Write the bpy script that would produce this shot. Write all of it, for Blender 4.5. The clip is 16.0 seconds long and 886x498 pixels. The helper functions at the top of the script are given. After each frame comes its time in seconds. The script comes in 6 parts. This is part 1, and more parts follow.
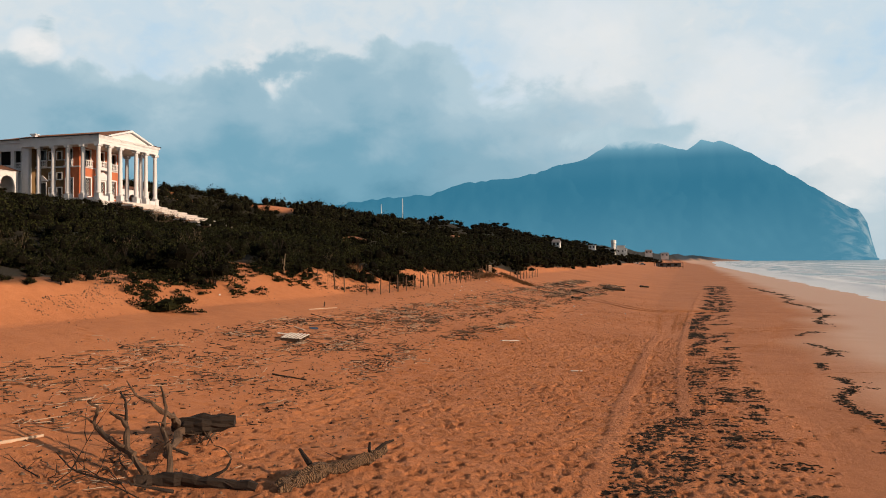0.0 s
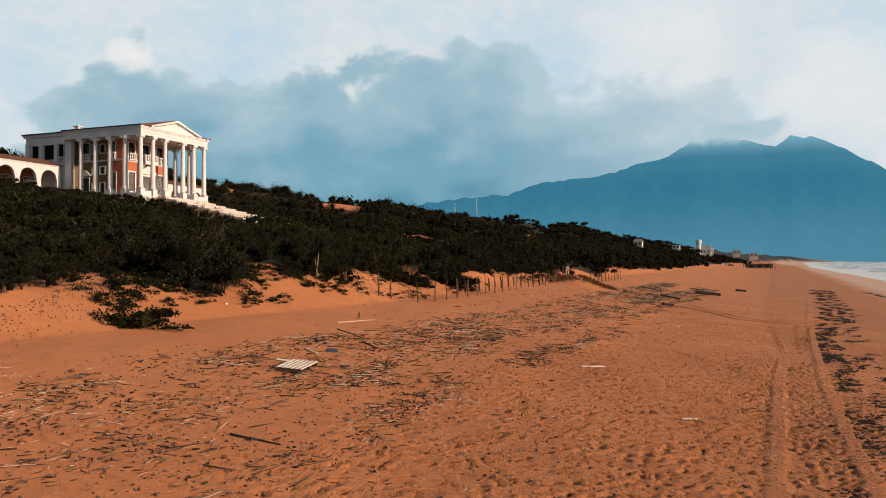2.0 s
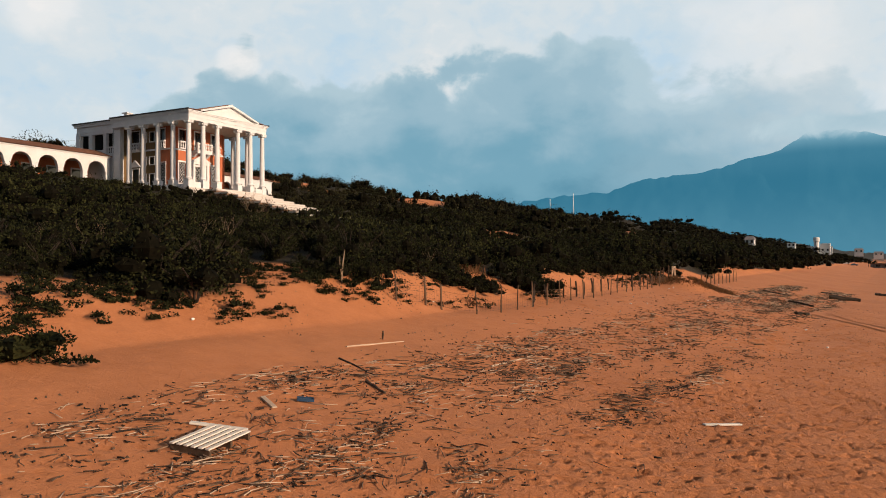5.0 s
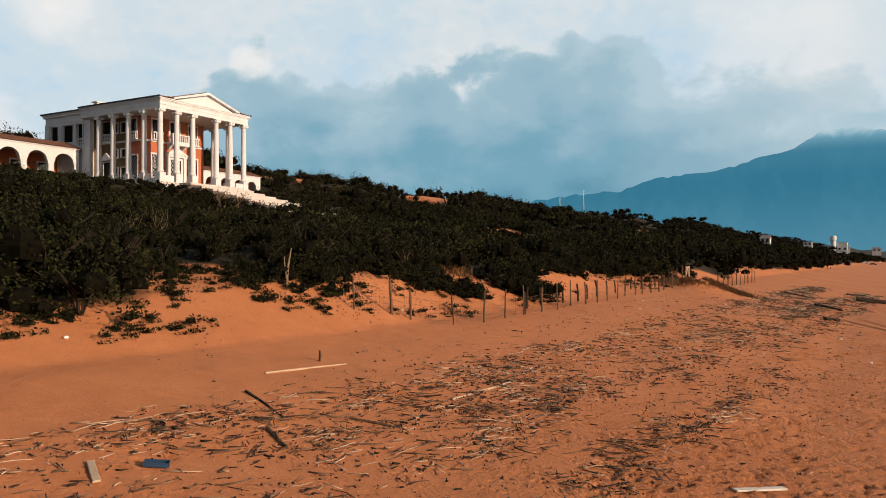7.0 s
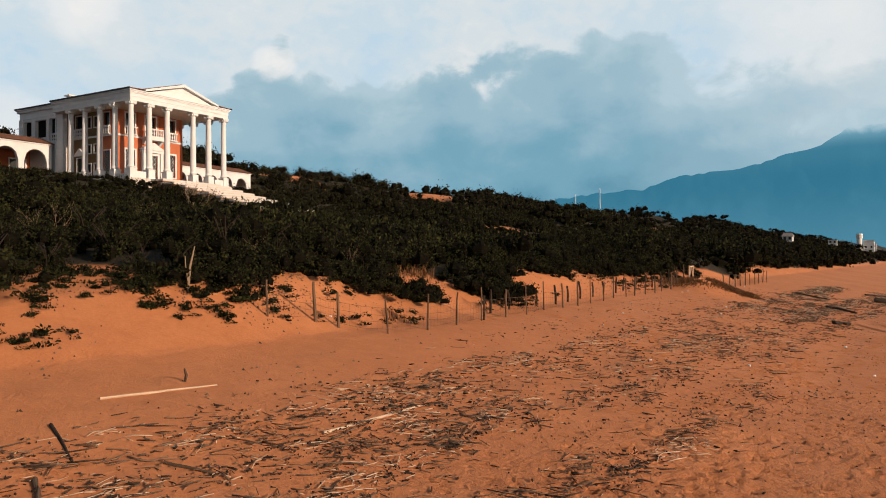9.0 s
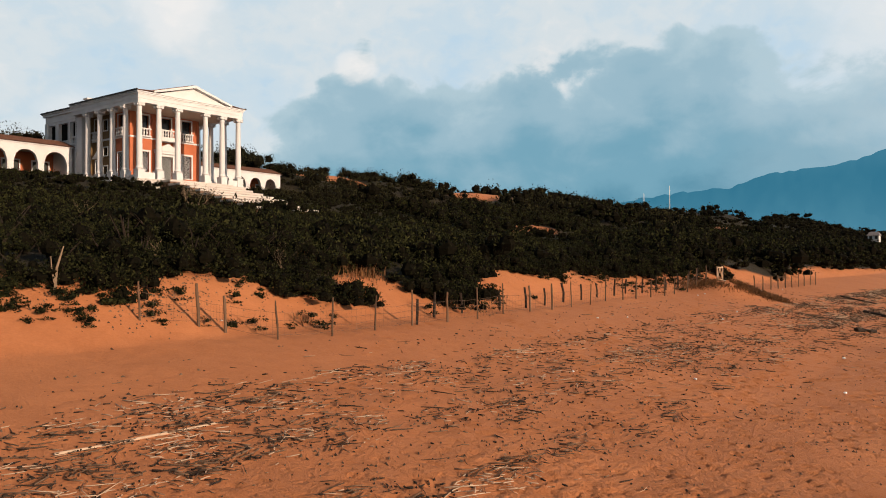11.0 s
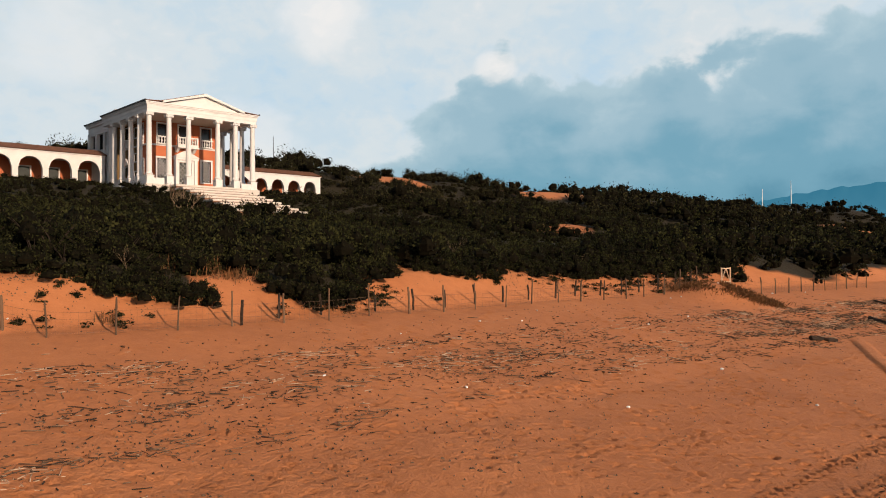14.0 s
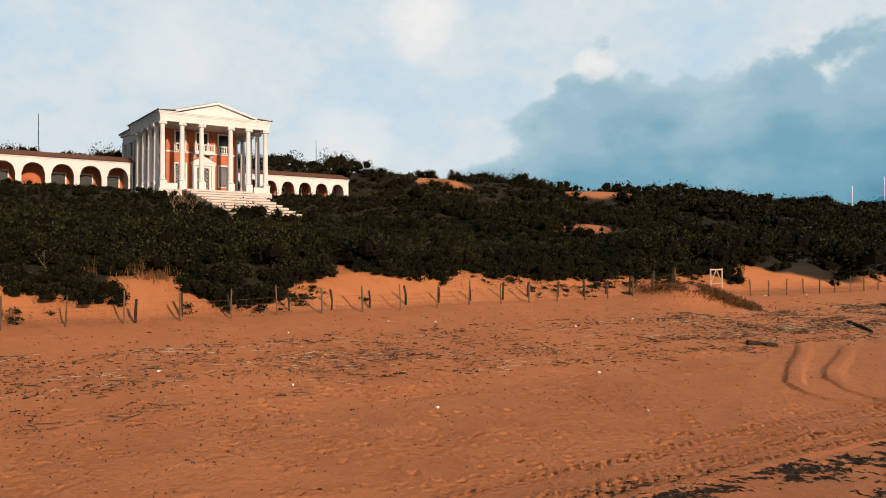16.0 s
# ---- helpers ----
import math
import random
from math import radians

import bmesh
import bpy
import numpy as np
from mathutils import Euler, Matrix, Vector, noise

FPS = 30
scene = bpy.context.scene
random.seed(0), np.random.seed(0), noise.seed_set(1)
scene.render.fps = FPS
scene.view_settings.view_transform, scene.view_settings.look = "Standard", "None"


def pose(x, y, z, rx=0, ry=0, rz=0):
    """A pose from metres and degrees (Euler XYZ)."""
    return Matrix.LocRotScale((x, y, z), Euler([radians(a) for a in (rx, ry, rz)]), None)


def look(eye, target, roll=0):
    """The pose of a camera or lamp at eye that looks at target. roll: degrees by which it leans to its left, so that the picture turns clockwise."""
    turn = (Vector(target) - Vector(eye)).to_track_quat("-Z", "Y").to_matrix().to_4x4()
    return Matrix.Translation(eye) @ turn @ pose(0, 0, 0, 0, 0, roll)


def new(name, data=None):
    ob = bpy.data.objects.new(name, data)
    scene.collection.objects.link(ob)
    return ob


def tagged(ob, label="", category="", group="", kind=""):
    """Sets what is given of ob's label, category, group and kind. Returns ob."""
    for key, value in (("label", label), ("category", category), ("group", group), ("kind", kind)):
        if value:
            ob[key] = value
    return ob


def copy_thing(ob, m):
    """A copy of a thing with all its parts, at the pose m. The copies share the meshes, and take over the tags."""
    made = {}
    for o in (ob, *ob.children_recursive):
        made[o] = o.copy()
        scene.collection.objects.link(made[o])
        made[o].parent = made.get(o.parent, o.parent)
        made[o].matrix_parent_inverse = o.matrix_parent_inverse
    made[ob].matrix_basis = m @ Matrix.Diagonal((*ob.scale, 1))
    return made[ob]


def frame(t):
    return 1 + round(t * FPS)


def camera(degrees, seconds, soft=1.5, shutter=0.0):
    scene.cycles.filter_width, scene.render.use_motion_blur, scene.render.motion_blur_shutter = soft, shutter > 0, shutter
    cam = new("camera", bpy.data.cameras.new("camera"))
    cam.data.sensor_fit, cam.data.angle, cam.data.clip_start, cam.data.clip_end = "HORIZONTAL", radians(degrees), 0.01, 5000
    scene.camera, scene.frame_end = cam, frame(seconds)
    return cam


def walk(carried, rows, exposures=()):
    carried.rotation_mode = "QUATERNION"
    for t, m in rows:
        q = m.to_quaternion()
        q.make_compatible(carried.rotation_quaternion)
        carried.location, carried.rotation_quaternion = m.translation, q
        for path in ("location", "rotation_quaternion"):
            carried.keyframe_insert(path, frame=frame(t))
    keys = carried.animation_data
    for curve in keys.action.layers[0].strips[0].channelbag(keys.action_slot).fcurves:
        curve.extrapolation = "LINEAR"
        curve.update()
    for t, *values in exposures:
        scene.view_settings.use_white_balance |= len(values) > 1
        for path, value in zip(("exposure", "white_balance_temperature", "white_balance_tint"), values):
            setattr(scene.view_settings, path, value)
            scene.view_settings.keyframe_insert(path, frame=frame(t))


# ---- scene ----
cam = camera(59.2, 16.0, soft=1.0)
METRES, EYE, TILT, LEAN, TURN = 80.0, 6.2, 0.0, 0.0, 15.2
ROWS = [
    (0.0, 0.0, 0.0, 0.0, 0.01, 0.89, 0.39),
    (0.5, 0.0034, 0.0422, -0.0, 1.34, 0.91, 0.35),
    (1.0, 0.0065, 0.0837, 0.0001, 2.81, 0.94, 0.34),
    (1.5, 0.0091, 0.1236, 0.0004, 4.26, 0.96, 0.32),
    (2.0, 0.0113, 0.1613, 0.0006, 5.68, 0.95, 0.3),
    (2.5, 0.0131, 0.1967, 0.0006, 7.07, 0.93, 0.29),
    (3.0, 0.0144, 0.2299, 0.0006, 8.4, 0.91, 0.27),
    (3.5, 0.0156, 0.2612, 0.0007, 9.74, 0.9, 0.25),
    (4.0, 0.0165, 0.2911, 0.0007, 11.07, 0.9, 0.24),
    (6.5, 0.0194, 0.4269, 0.0012, 13.74, 0.87, 0.24),
    (7.0, 0.0219, 0.4502, 0.0014, 13.75, 0.85, 0.26),
    (7.5, 0.0262, 0.4711, 0.0015, 13.76, 0.83, 0.29),
    (8.0, 0.0329, 0.49, 0.0015, 13.76, 0.8, 0.32),
    (8.5, 0.043, 0.5075, 0.0015, 14.16, 0.79, 0.36),
    (9.0, 0.0568, 0.5238, 0.0015, 15.39, 0.79, 0.36),
    (11.5, 0.168, 0.6072, 0.0005, 22.93, 0.89, 0.37),
    (12.0, 0.1972, 0.6234, 0.0004, 24.62, 0.89, 0.38),
    (12.5, 0.2277, 0.6399, 0.0004, 26.25, 0.9, 0.4),
    (13.0, 0.259, 0.6564, 0.0003, 27.89, 0.91, 0.4),
    (13.5, 0.2906, 0.6737, 0.0003, 29.71, 0.92, 0.36),
    (14.0, 0.3228, 0.6917, 0.0003, 31.54, 0.93, 0.36),
    (14.5, 0.3551, 0.71, 0.0003, 33.36, 0.93, 0.36),
    (15.0, 0.3873, 0.7291, 0.0002, 35.17, 0.97, 0.33),
    (15.5, 0.4195, 0.7489, 0.0003, 36.97, 0.98, 0.36),
    (16.0, 0.4517, 0.7695, 0.0003, 38.75, 0.99, 0.35),
]
walk(cam, [(t, pose(0, 0, EYE, TILT, LEAN, TURN) @ pose(METRES * x, METRES * y, METRES * z, 90 + pitch, roll, yaw)) for t, x, y, z, yaw, pitch, roll in ROWS], exposures=[(0.0, 0.12), (16.0, 0.12)])

# ---- world, sun ----
SUN_AZ, SUN_EL = 93.0, 15.0      # degrees clockwise from +y, and above the horizon


def math_node(nt, op, a, b=None, c=None, clamp=False):
    n = nt.nodes.new("ShaderNodeMath")
    n.operation, n.use_clamp = op, clamp
    for i, v in enumerate((a, b, c)):
        if v is None:
            continue
        if isinstance(v, (int, float)):
            n.inputs[i].default_value = v
        else:
            nt.links.new(v, n.inputs[i])
    return n.outputs[0]


def ramp_node(nt, fac, stops, smooth=True):
    n = nt.nodes.new("ShaderNodeValToRGB")
    n.color_ramp.interpolation = "EASE" if smooth else "LINEAR"
    e = n.color_ramp.elements
    while len(e) < len(stops):
        e.new(0.5)
    for i, (p, c) in enumerate(stops):
        e[i].position = min(1.0, p)
        e[i].color = (c, c, c, 1) if isinstance(c, (int, float)) else (*c, 1)
    nt.links.new(fac, n.inputs[0])
    return n.outputs[0]


def noise_node(nt, vec, scale, detail=4.0, rough=0.55, distort=0.0):
    n = nt.nodes.new("ShaderNodeTexNoise")
    n.inputs["Scale"].default_value, n.inputs["Detail"].default_value = scale, detail
    n.inputs["Roughness"].default_value, n.inputs["Distortion"].default_value = rough, distort
    if vec is not None:
        nt.links.new(vec, n.inputs["Vector"])
    return n.outputs[0]


def mix_rgb(nt, fac, a, b, mode="MIX"):
    n = nt.nodes.new("ShaderNodeMix")
    n.data_type, n.blend_type = "RGBA", mode
    for s, v in ((n.inputs[0], fac), (n.inputs[6], a), (n.inputs[7], b)):
        if isinstance(v, (int, float)):
            s.default_value = v
        elif isinstance(v, tuple):
            s.default_value = (*v, 1)
        else:
            nt.links.new(v, s)
    return n.outputs[2]


def make_world():
    w = bpy.data.worlds.new("sky")
    scene.world = w
    w.use_nodes = True
    nt = w.node_tree
    nt.nodes.clear()
    sky = nt.nodes.new("ShaderNodeTexSky")
    sky.sky_type, sky.sun_disc = "NISHITA", False
    sky.sun_elevation, sky.sun_rotation = radians(SUN_EL), radians(SUN_AZ)
    bg_sky = nt.nodes.new("ShaderNodeBackground")
    bg_sky.inputs[1].default_value = 0.05
    nt.links.new(sky.outputs[0], bg_sky.inputs[0])
    co = nt.nodes.new("ShaderNodeTexCoord").outputs["Generated"]
    sep = nt.nodes.new("ShaderNodeSeparateXYZ")
    nt.links.new(co, sep.inputs[0])
    sx, sy, sz = sep.outputs
    az = math_node(nt, "MULTIPLY", math_node(nt, "ARCTAN2", math_node(nt, "MULTIPLY", sx, -1.0), sy), 57.2958)
    el = math_node(nt, "MULTIPLY", math_node(nt, "ARCSINE", sz), 57.2958)
    # clouds live in (azimuth, elevation), both in tens of degrees
    cmb = nt.nodes.new("ShaderNodeCombineXYZ")
    nt.links.new(math_node(nt, "MULTIPLY", az, 0.1), cmb.inputs[0])
    nt.links.new(math_node(nt, "MULTIPLY", el, 0.14), cmb.inputs[1])
    p = cmb.outputs[0]
    puff = noise_node(nt, p, 2.2, 6.0, 0.55, 0.25)
    puff2 = noise_node(nt, p, 0.8, 3.0, 0.5, 0.2)
    fine = noise_node(nt, p, 6.0, 5.0, 0.55, 0.3)
    vor = nt.nodes.new("ShaderNodeTexVoronoi")
    vor.feature = "SMOOTH_F1"
    vor.inputs["Scale"].default_value, vor.inputs["Smoothness"].default_value = 2.6, 0.35
    nt.links.new(p, vor.inputs["Vector"])
    billow = math_node(nt, "SUBTRACT", 0.38, vor.outputs["Distance"])
    # height of the dark bank's top against azimuth
    a01 = math_node(nt, "MULTIPLY_ADD", az, 1 / 160.0, 40 / 160.0, clamp=True)
    top = ramp_node(nt, a01, [((a + 40) / 160, v / 24) for a, v in BANK], False)
    d = math_node(nt, "MULTIPLY_ADD", top, 24.0, math_node(nt, "MULTIPLY", el, -1.0))
    d = math_node(nt, "MULTIPLY_ADD", math_node(nt, "SUBTRACT", puff, 0.5), 9.5, d)
    d = math_node(nt, "MULTIPLY_ADD", billow, 3.6, d)
    d = math_node(nt, "MULTIPLY_ADD", math_node(nt, "SUBTRACT", fine, 0.5), 1.6, d)
    bank = nt.nodes.new("ShaderNodeMapRange")
    bank.interpolation_type = "SMOOTHSTEP"
    bank.inputs[1].default_value, bank.inputs[2].default_value = -0.4, 1.1
    nt.links.new(d, bank.inputs[0])
    bank = math_node(nt, "MULTIPLY", bank.outputs[0], ramp_node(nt, a01, [((-40 + 40) / 160, 0.35), (40 / 160, 0.45), (52 / 160, 0.85), (60 / 160, 1.0), (88 / 160, 1.0), (96 / 160, 0.75), (1.0, 0.5)]))
    # colour inside the bank: pale rim, blue-grey belly
    depth = math_node(nt, "MULTIPLY_ADD", d, 1 / 16.0, math_node(nt, "MULTIPLY_ADD", puff2, 0.55, -0.30))
    depth = math_node(nt, "MULTIPLY_ADD", fine, -0.18, math_node(nt, "ADD", depth, 0.09))
    belly = ramp_node(nt, depth, [(0.0, (0.42, 0.56, 0.63)), (0.18, (0.31, 0.47, 0.56)), (0.5, (0.17, 0.36, 0.47)), (0.85, (0.085, 0.255, 0.365)), (1.0, (0.085, 0.25, 0.36))])
    # high cloud behind, white to pale blue
    veil = ramp_node(nt, math_node(nt, "MULTIPLY_ADD", fine, 0.3, math_node(nt, "MULTIPLY", puff2, 0.7)),
                     [(0.34, (0.50, 0.65, 0.77)), (0.44, (0.57, 0.68, 0.755)), (0.55, (0.65, 0.715, 0.75)), (0.68, (0.76, 0.77, 0.77))])
    col = mix_rgb(nt, bank, veil, belly)
    # bright sunlit heads
    for ba, be, br, top_white in HEADS:
        u = math_node(nt, "MULTIPLY", math_node(nt, "SUBTRACT", az, ba), 1 / br)
        w = math_node(nt, "MULTIPLY", math_node(nt, "SUBTRACT", el, be), 1.25 / br)
        q = math_node(nt, "ADD", math_node(nt, "MULTIPLY", u, u), math_node(nt, "MULTIPLY", w, w))
        q = math_node(nt, "MULTIPLY_ADD", math_node(nt, "SUBTRACT", fine, 0.5), 1.6, q)
        q = math_node(nt, "MULTIPLY_ADD", math_node(nt, "SUBTRACT", puff, 0.5), 1.6, q)
        q = math_node(nt, "MULTIPLY_ADD", billow, -0.7, q)
        m = ramp_node(nt, math_node(nt, "MULTIPLY_ADD", q, 0.6, 0.12), [(0.0, top_white), (0.35, top_white * 0.72), (1.0, 0.0)])
        col = mix_rgb(nt, m, col, (0.85, 0.83, 0.81))
    bg = nt.nodes.new("ShaderNodeBackground")
    bg.inputs[1].default_value = 1.0
    nt.links.new(col, bg.inputs[0])
    mix = nt.nodes.new("ShaderNodeMixShader")
    # cloud is cleared above the view to weaken the fill from overhead
    clear = nt.nodes.new("ShaderNodeMapRange")
    clear.inputs[1].default_value, clear.inputs[2].default_value, clear.inputs[3].default_value, clear.inputs[4].default_value = 22.0, 42.0, 0.94, 0.15
    nt.links.new(el, clear.inputs[0])
    # the cloud thins out towards the unseen south, set so to weaken the fill
    south = ramp_node(nt, math_node(nt, "MULTIPLY", math_node(nt, "ABSOLUTE", math_node(nt, "SUBTRACT", az, 10.0)), 1 / 180.0), [(0.40, 1.0), (0.60, 0.30)])
    nt.links.new(math_node(nt, "MULTIPLY", clear.outputs[0], south), mix.inputs[0])
    nt.links.new(bg_sky.outputs[0], mix.inputs[1])
    nt.links.new(bg.outputs[0], mix.inputs[2])
    out = nt.nodes.new("ShaderNodeOutputWorld")
    nt.links.new(mix.outputs[0], out.inputs[0])


# top of the dark cloud bank: degrees left of +y, degrees high
BANK = [(-40, 6), (-16, 5.5), (-8, 7), (-1, 11), (3, 14), (12, 14.5), (17, 16.3), (24, 16.4), (27, 14.4), (30.5, 15.6), (34, 13.2), (38, 13.8), (42, 14.6), (46, 12.5), (52, 8.5), (58, 2), (120, 2)]
# sunlit cloud heads: azimuth, elevation, radius, whiteness
HEADS = [(42.9, 13.9, 1.5, 0.9), (55.5, 17.5, 3.4, 0.95), (60.5, 9.0, 3.4, 0.7), (73, 14.5, 3.6, 0.6), (5.5, 15.5, 5.5, 0.6), (-6, 11.0, 5.0, 0.7), (-13, 7.0, 4.5, 0.75)]
make_world()

sun = new("sun", bpy.data.lights.new("sun", "SUN"))
sun.data.energy, sun.data.angle, sun.data.color = 5.0, radians(0.6), (1.0, 0.75, 0.535)
_s = Vector((math.sin(radians(SUN_AZ)) * math.cos(radians(SUN_EL)), math.cos(radians(SUN_AZ)) * math.cos(radians(SUN_EL)), math.sin(radians(SUN_EL))))
sun.matrix_world = look(_s * 300, (0, 0, 0))

# ---- materials ----


def surface(name, dark, light, scale=3.0, rough=0.8, bump=0.2, fine=40.0, metal=0.0, island=False, spec=0.3, rnd=False):
    """A procedural surface: colour between two tones by coarse and fine noise, with bump."""
    m = bpy.data.materials.new(name)
    m.use_nodes = True
    nt = m.node_tree
    b = nt.nodes["Principled BSDF"]
    co = nt.nodes.new("ShaderNodeTexCoord").outputs["Object"]
    n1 = noise_node(nt, co, scale, 5.0, 0.6)
    n2 = noise_node(nt, co, fine, 3.0, 0.6)
    f = math_node(nt, "MULTIPLY_ADD", n2, 0.5, math_node(nt, "MULTIPLY_ADD", n1, 1.2, -0.38), clamp=True)
    if island:
        r = nt.nodes.new("ShaderNodeNewGeometry").outputs["Random Per Island"]
        f = math_node(nt, "MULTIPLY_ADD", r, 0.45, math_node(nt, "MULTIPLY_ADD", f, 0.8, -0.16), clamp=True)
        f = math_node(nt, "MULTIPLY", f, f)
    if rnd:
        r = nt.nodes.new("ShaderNodeObjectInfo").outputs["Random"]
        f = math_node(nt, "MULTIPLY_ADD", r, 0.5, math_node(nt, "MULTIPLY", f, 0.6), clamp=True)
    nt.links.new(mix_rgb(nt, f, dark, light), b.inputs["Base Color"])
    b.inputs["Roughness"].default_value, b.inputs["Metallic"].default_value = rough, metal
    b.inputs["Specular IOR Level"].default_value = spec
    if bump:
        bp = nt.nodes.new("ShaderNodeBump")
        bp.inputs["Strength"].default_value, bp.inputs["Distance"].default_value = bump, 0.05
        nt.links.new(math_node(nt, "MULTIPLY_ADD", n2, 0.5, n1), bp.inputs["Height"])
        nt.links.new(bp.outputs[0], b.inputs["Normal"])
    return m


def sand_material():
    m = bpy.data.materials.new("sand")
    m.use_nodes = True
    nt = m.node_tree
    b = nt.nodes["Principled BSDF"]
    co = nt.nodes.new("ShaderNodeTexCoord").outputs["Object"]
    big = noise_node(nt, co, 0.12, 4.0, 0.6)
    mid = noise_node(nt, co, 1.3, 6.0, 0.65)
    fin = noise_node(nt, co, 9.0, 5.0, 0.7)
    grain = noise_node(nt, co, 60.0, 2.0, 0.6)
    f = math_node(nt, "MULTIPLY_ADD", mid, 0.55, math_node(nt, "MULTIPLY_ADD", big, 0.6, -0.1))
    dry = mix_rgb(nt, math_node(nt, "MULTIPLY_ADD", fin, 0.5, math_node(nt, "SUBTRACT", f, 0.25), clamp=True), (0.31, 0.098, 0.033), (0.65, 0.258, 0.106))
    # shells, chips and dark specks
    vor = nt.nodes.new("ShaderNodeTexVoronoi")
    vor.inputs["Scale"].default_value = 2.2
    nt.links.new(co, vor.inputs["Vector"])
    speck = math_node(nt, "LESS_THAN", vor.outputs["Distance"], 0.055)
    speck = math_node(nt, "MULTIPLY", speck, math_node(nt, "GREATER_THAN", mid, 0.5))
    dry = mix_rgb(nt, speck, dry, (0.10, 0.055, 0.035))
    wet = nt.nodes.new("ShaderNodeAttribute")
    wet.attribute_name = "wet"
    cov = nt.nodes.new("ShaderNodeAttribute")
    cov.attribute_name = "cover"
    col = mix_rgb(nt, wet.outputs["Fac"], dry, (0.64, 0.365, 0.225))
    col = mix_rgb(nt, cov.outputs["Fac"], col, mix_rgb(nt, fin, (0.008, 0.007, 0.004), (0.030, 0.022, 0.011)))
    nt.links.new(col, b.inputs["Base Color"])
    nt.links.new(math_node(nt, "MULTIPLY_ADD", wet.outputs["Fac"], -0.32, 0.9), b.inputs["Roughness"])
    b.inputs["Specular IOR Level"].default_value = 0.3
    bp = nt.nodes.new("ShaderNodeBump")
    bp.inputs["Strength"].default_value, bp.inputs["Distance"].default_value = 1.0, 0.18
    h = math_node(nt, "MULTIPLY_ADD", fin, 0.5, math_node(nt, "MULTIPLY_ADD", grain, 0.12, mid))
    pit = nt.nodes.new("ShaderNodeTexVoronoi")
    pit.inputs["Scale"].default_value = 2.7
    nt.links.new(co, pit.inputs["Vector"])
    pits = math_node(nt, "MULTIPLY", math_node(nt, "MINIMUM", pit.outputs["Distance"], 0.33), 2.2)
    trod = nt.nodes.new("ShaderNodeAttribute")
    trod.attribute_name = "trod"
    h = math_node(nt, "MULTIPLY", h, math_node(nt, "MULTIPLY_ADD", trod.outputs["Fac"], 0.6, 0.4))
    h = math_node(nt, "MULTIPLY_ADD", pits, trod.outputs["Fac"], h)
    h = math_node(nt, "MULTIPLY", h, math_node(nt, "MULTIPLY_ADD", wet.outputs["Fac"], -0.9, 1.0))
    nt.links.new(h, bp.inputs["Height"])
    nt.links.new(bp.outputs[0], b.inputs["Normal"])
    return m


def sea_material():
    m = bpy.data.materials.new("sea_water")
    m.use_nodes = True
    nt = m.node_tree
    b = nt.nodes["Principled BSDF"]
    co = nt.nodes.new("ShaderNodeTexCoord").outputs["Object"]
    mp = nt.nodes.new("ShaderNodeMapping")
    mp.inputs["Scale"].default_value = (1.0, 0.16, 1.0)
    nt.links.new(co, mp.inputs[0])
    n = noise_node(nt, mp.outputs[0], 0.09, 6.0, 0.65, 0.6)
    n2 = noise_node(nt, mp.outputs[0], 0.8, 4.0, 0.6)
    at = nt.nodes.new("ShaderNodeAttribute")
    at.attribute_name = "surf"
    f = math_node(nt, "MULTIPLY_ADD", at.outputs["Fac"], 0.42, math_node(nt, "MULTIPLY_ADD", n2, 0.3, math_node(nt, "MULTIPLY", n, 0.7)))
    foam = ramp_node(nt, f, [(0.54, 0.0), (0.76, 1.0)])
    nt.links.new(mix_rgb(nt, foam, (0.15, 0.27, 0.32), (0.78, 0.81, 0.83)), b.inputs["Base Color"])
    nt.links.new(math_node(nt, "MULTIPLY_ADD", foam, 0.5, 0.28), b.inputs["Roughness"])
    bp = nt.nodes.new("ShaderNodeBump")
    bp.inputs["Strength"].default_value, bp.inputs["Distance"].default_value = 0.6, 0.6
    nt.links.new(math_node(nt, "MULTIPLY_ADD", n2, 0.3, n), bp.inputs["Height"])
    nt.links.new(bp.outputs[0], b.inputs["Normal"])
    return m


def mountain_material():
    """Far backdrop: bare rock and scrub; the haze of kilometres of sea air is painted in as blue emission."""
    m = bpy.data.materials.new("far_mountain")
    m.use_nodes = True
    nt = m.node_tree
    b = nt.nodes["Principled BSDF"]
    co = nt.nodes.new("ShaderNodeTexCoord").outputs["Object"]
    n = noise_node(nt, co, 0.012, 7.0, 0.62, 0.5)
    geo = nt.nodes.new("ShaderNodeNewGeometry")
    sep = nt.nodes.new("ShaderNodeSeparateXYZ")
    nt.links.new(geo.outputs["Position"], sep.inputs[0])
    e = nt.nodes.new("ShaderNodeAttribute")
    e.attribute_name = "rock"
    rock = math_node(nt, "MULTIPLY", e.outputs["Fac"], ramp_node(nt, n, [(0.45, 0.0), (0.62, 1.0)]))
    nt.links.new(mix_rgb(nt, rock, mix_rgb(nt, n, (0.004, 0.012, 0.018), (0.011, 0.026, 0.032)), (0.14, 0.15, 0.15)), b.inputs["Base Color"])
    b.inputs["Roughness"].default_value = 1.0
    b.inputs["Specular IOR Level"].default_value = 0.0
    # haze painted by height: blue emission, paler at the foot and the summit
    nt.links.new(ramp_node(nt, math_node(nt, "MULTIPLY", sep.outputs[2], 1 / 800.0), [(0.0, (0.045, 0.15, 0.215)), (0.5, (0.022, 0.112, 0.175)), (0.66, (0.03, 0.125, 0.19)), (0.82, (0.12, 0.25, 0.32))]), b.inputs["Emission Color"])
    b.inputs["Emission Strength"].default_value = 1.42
    return m


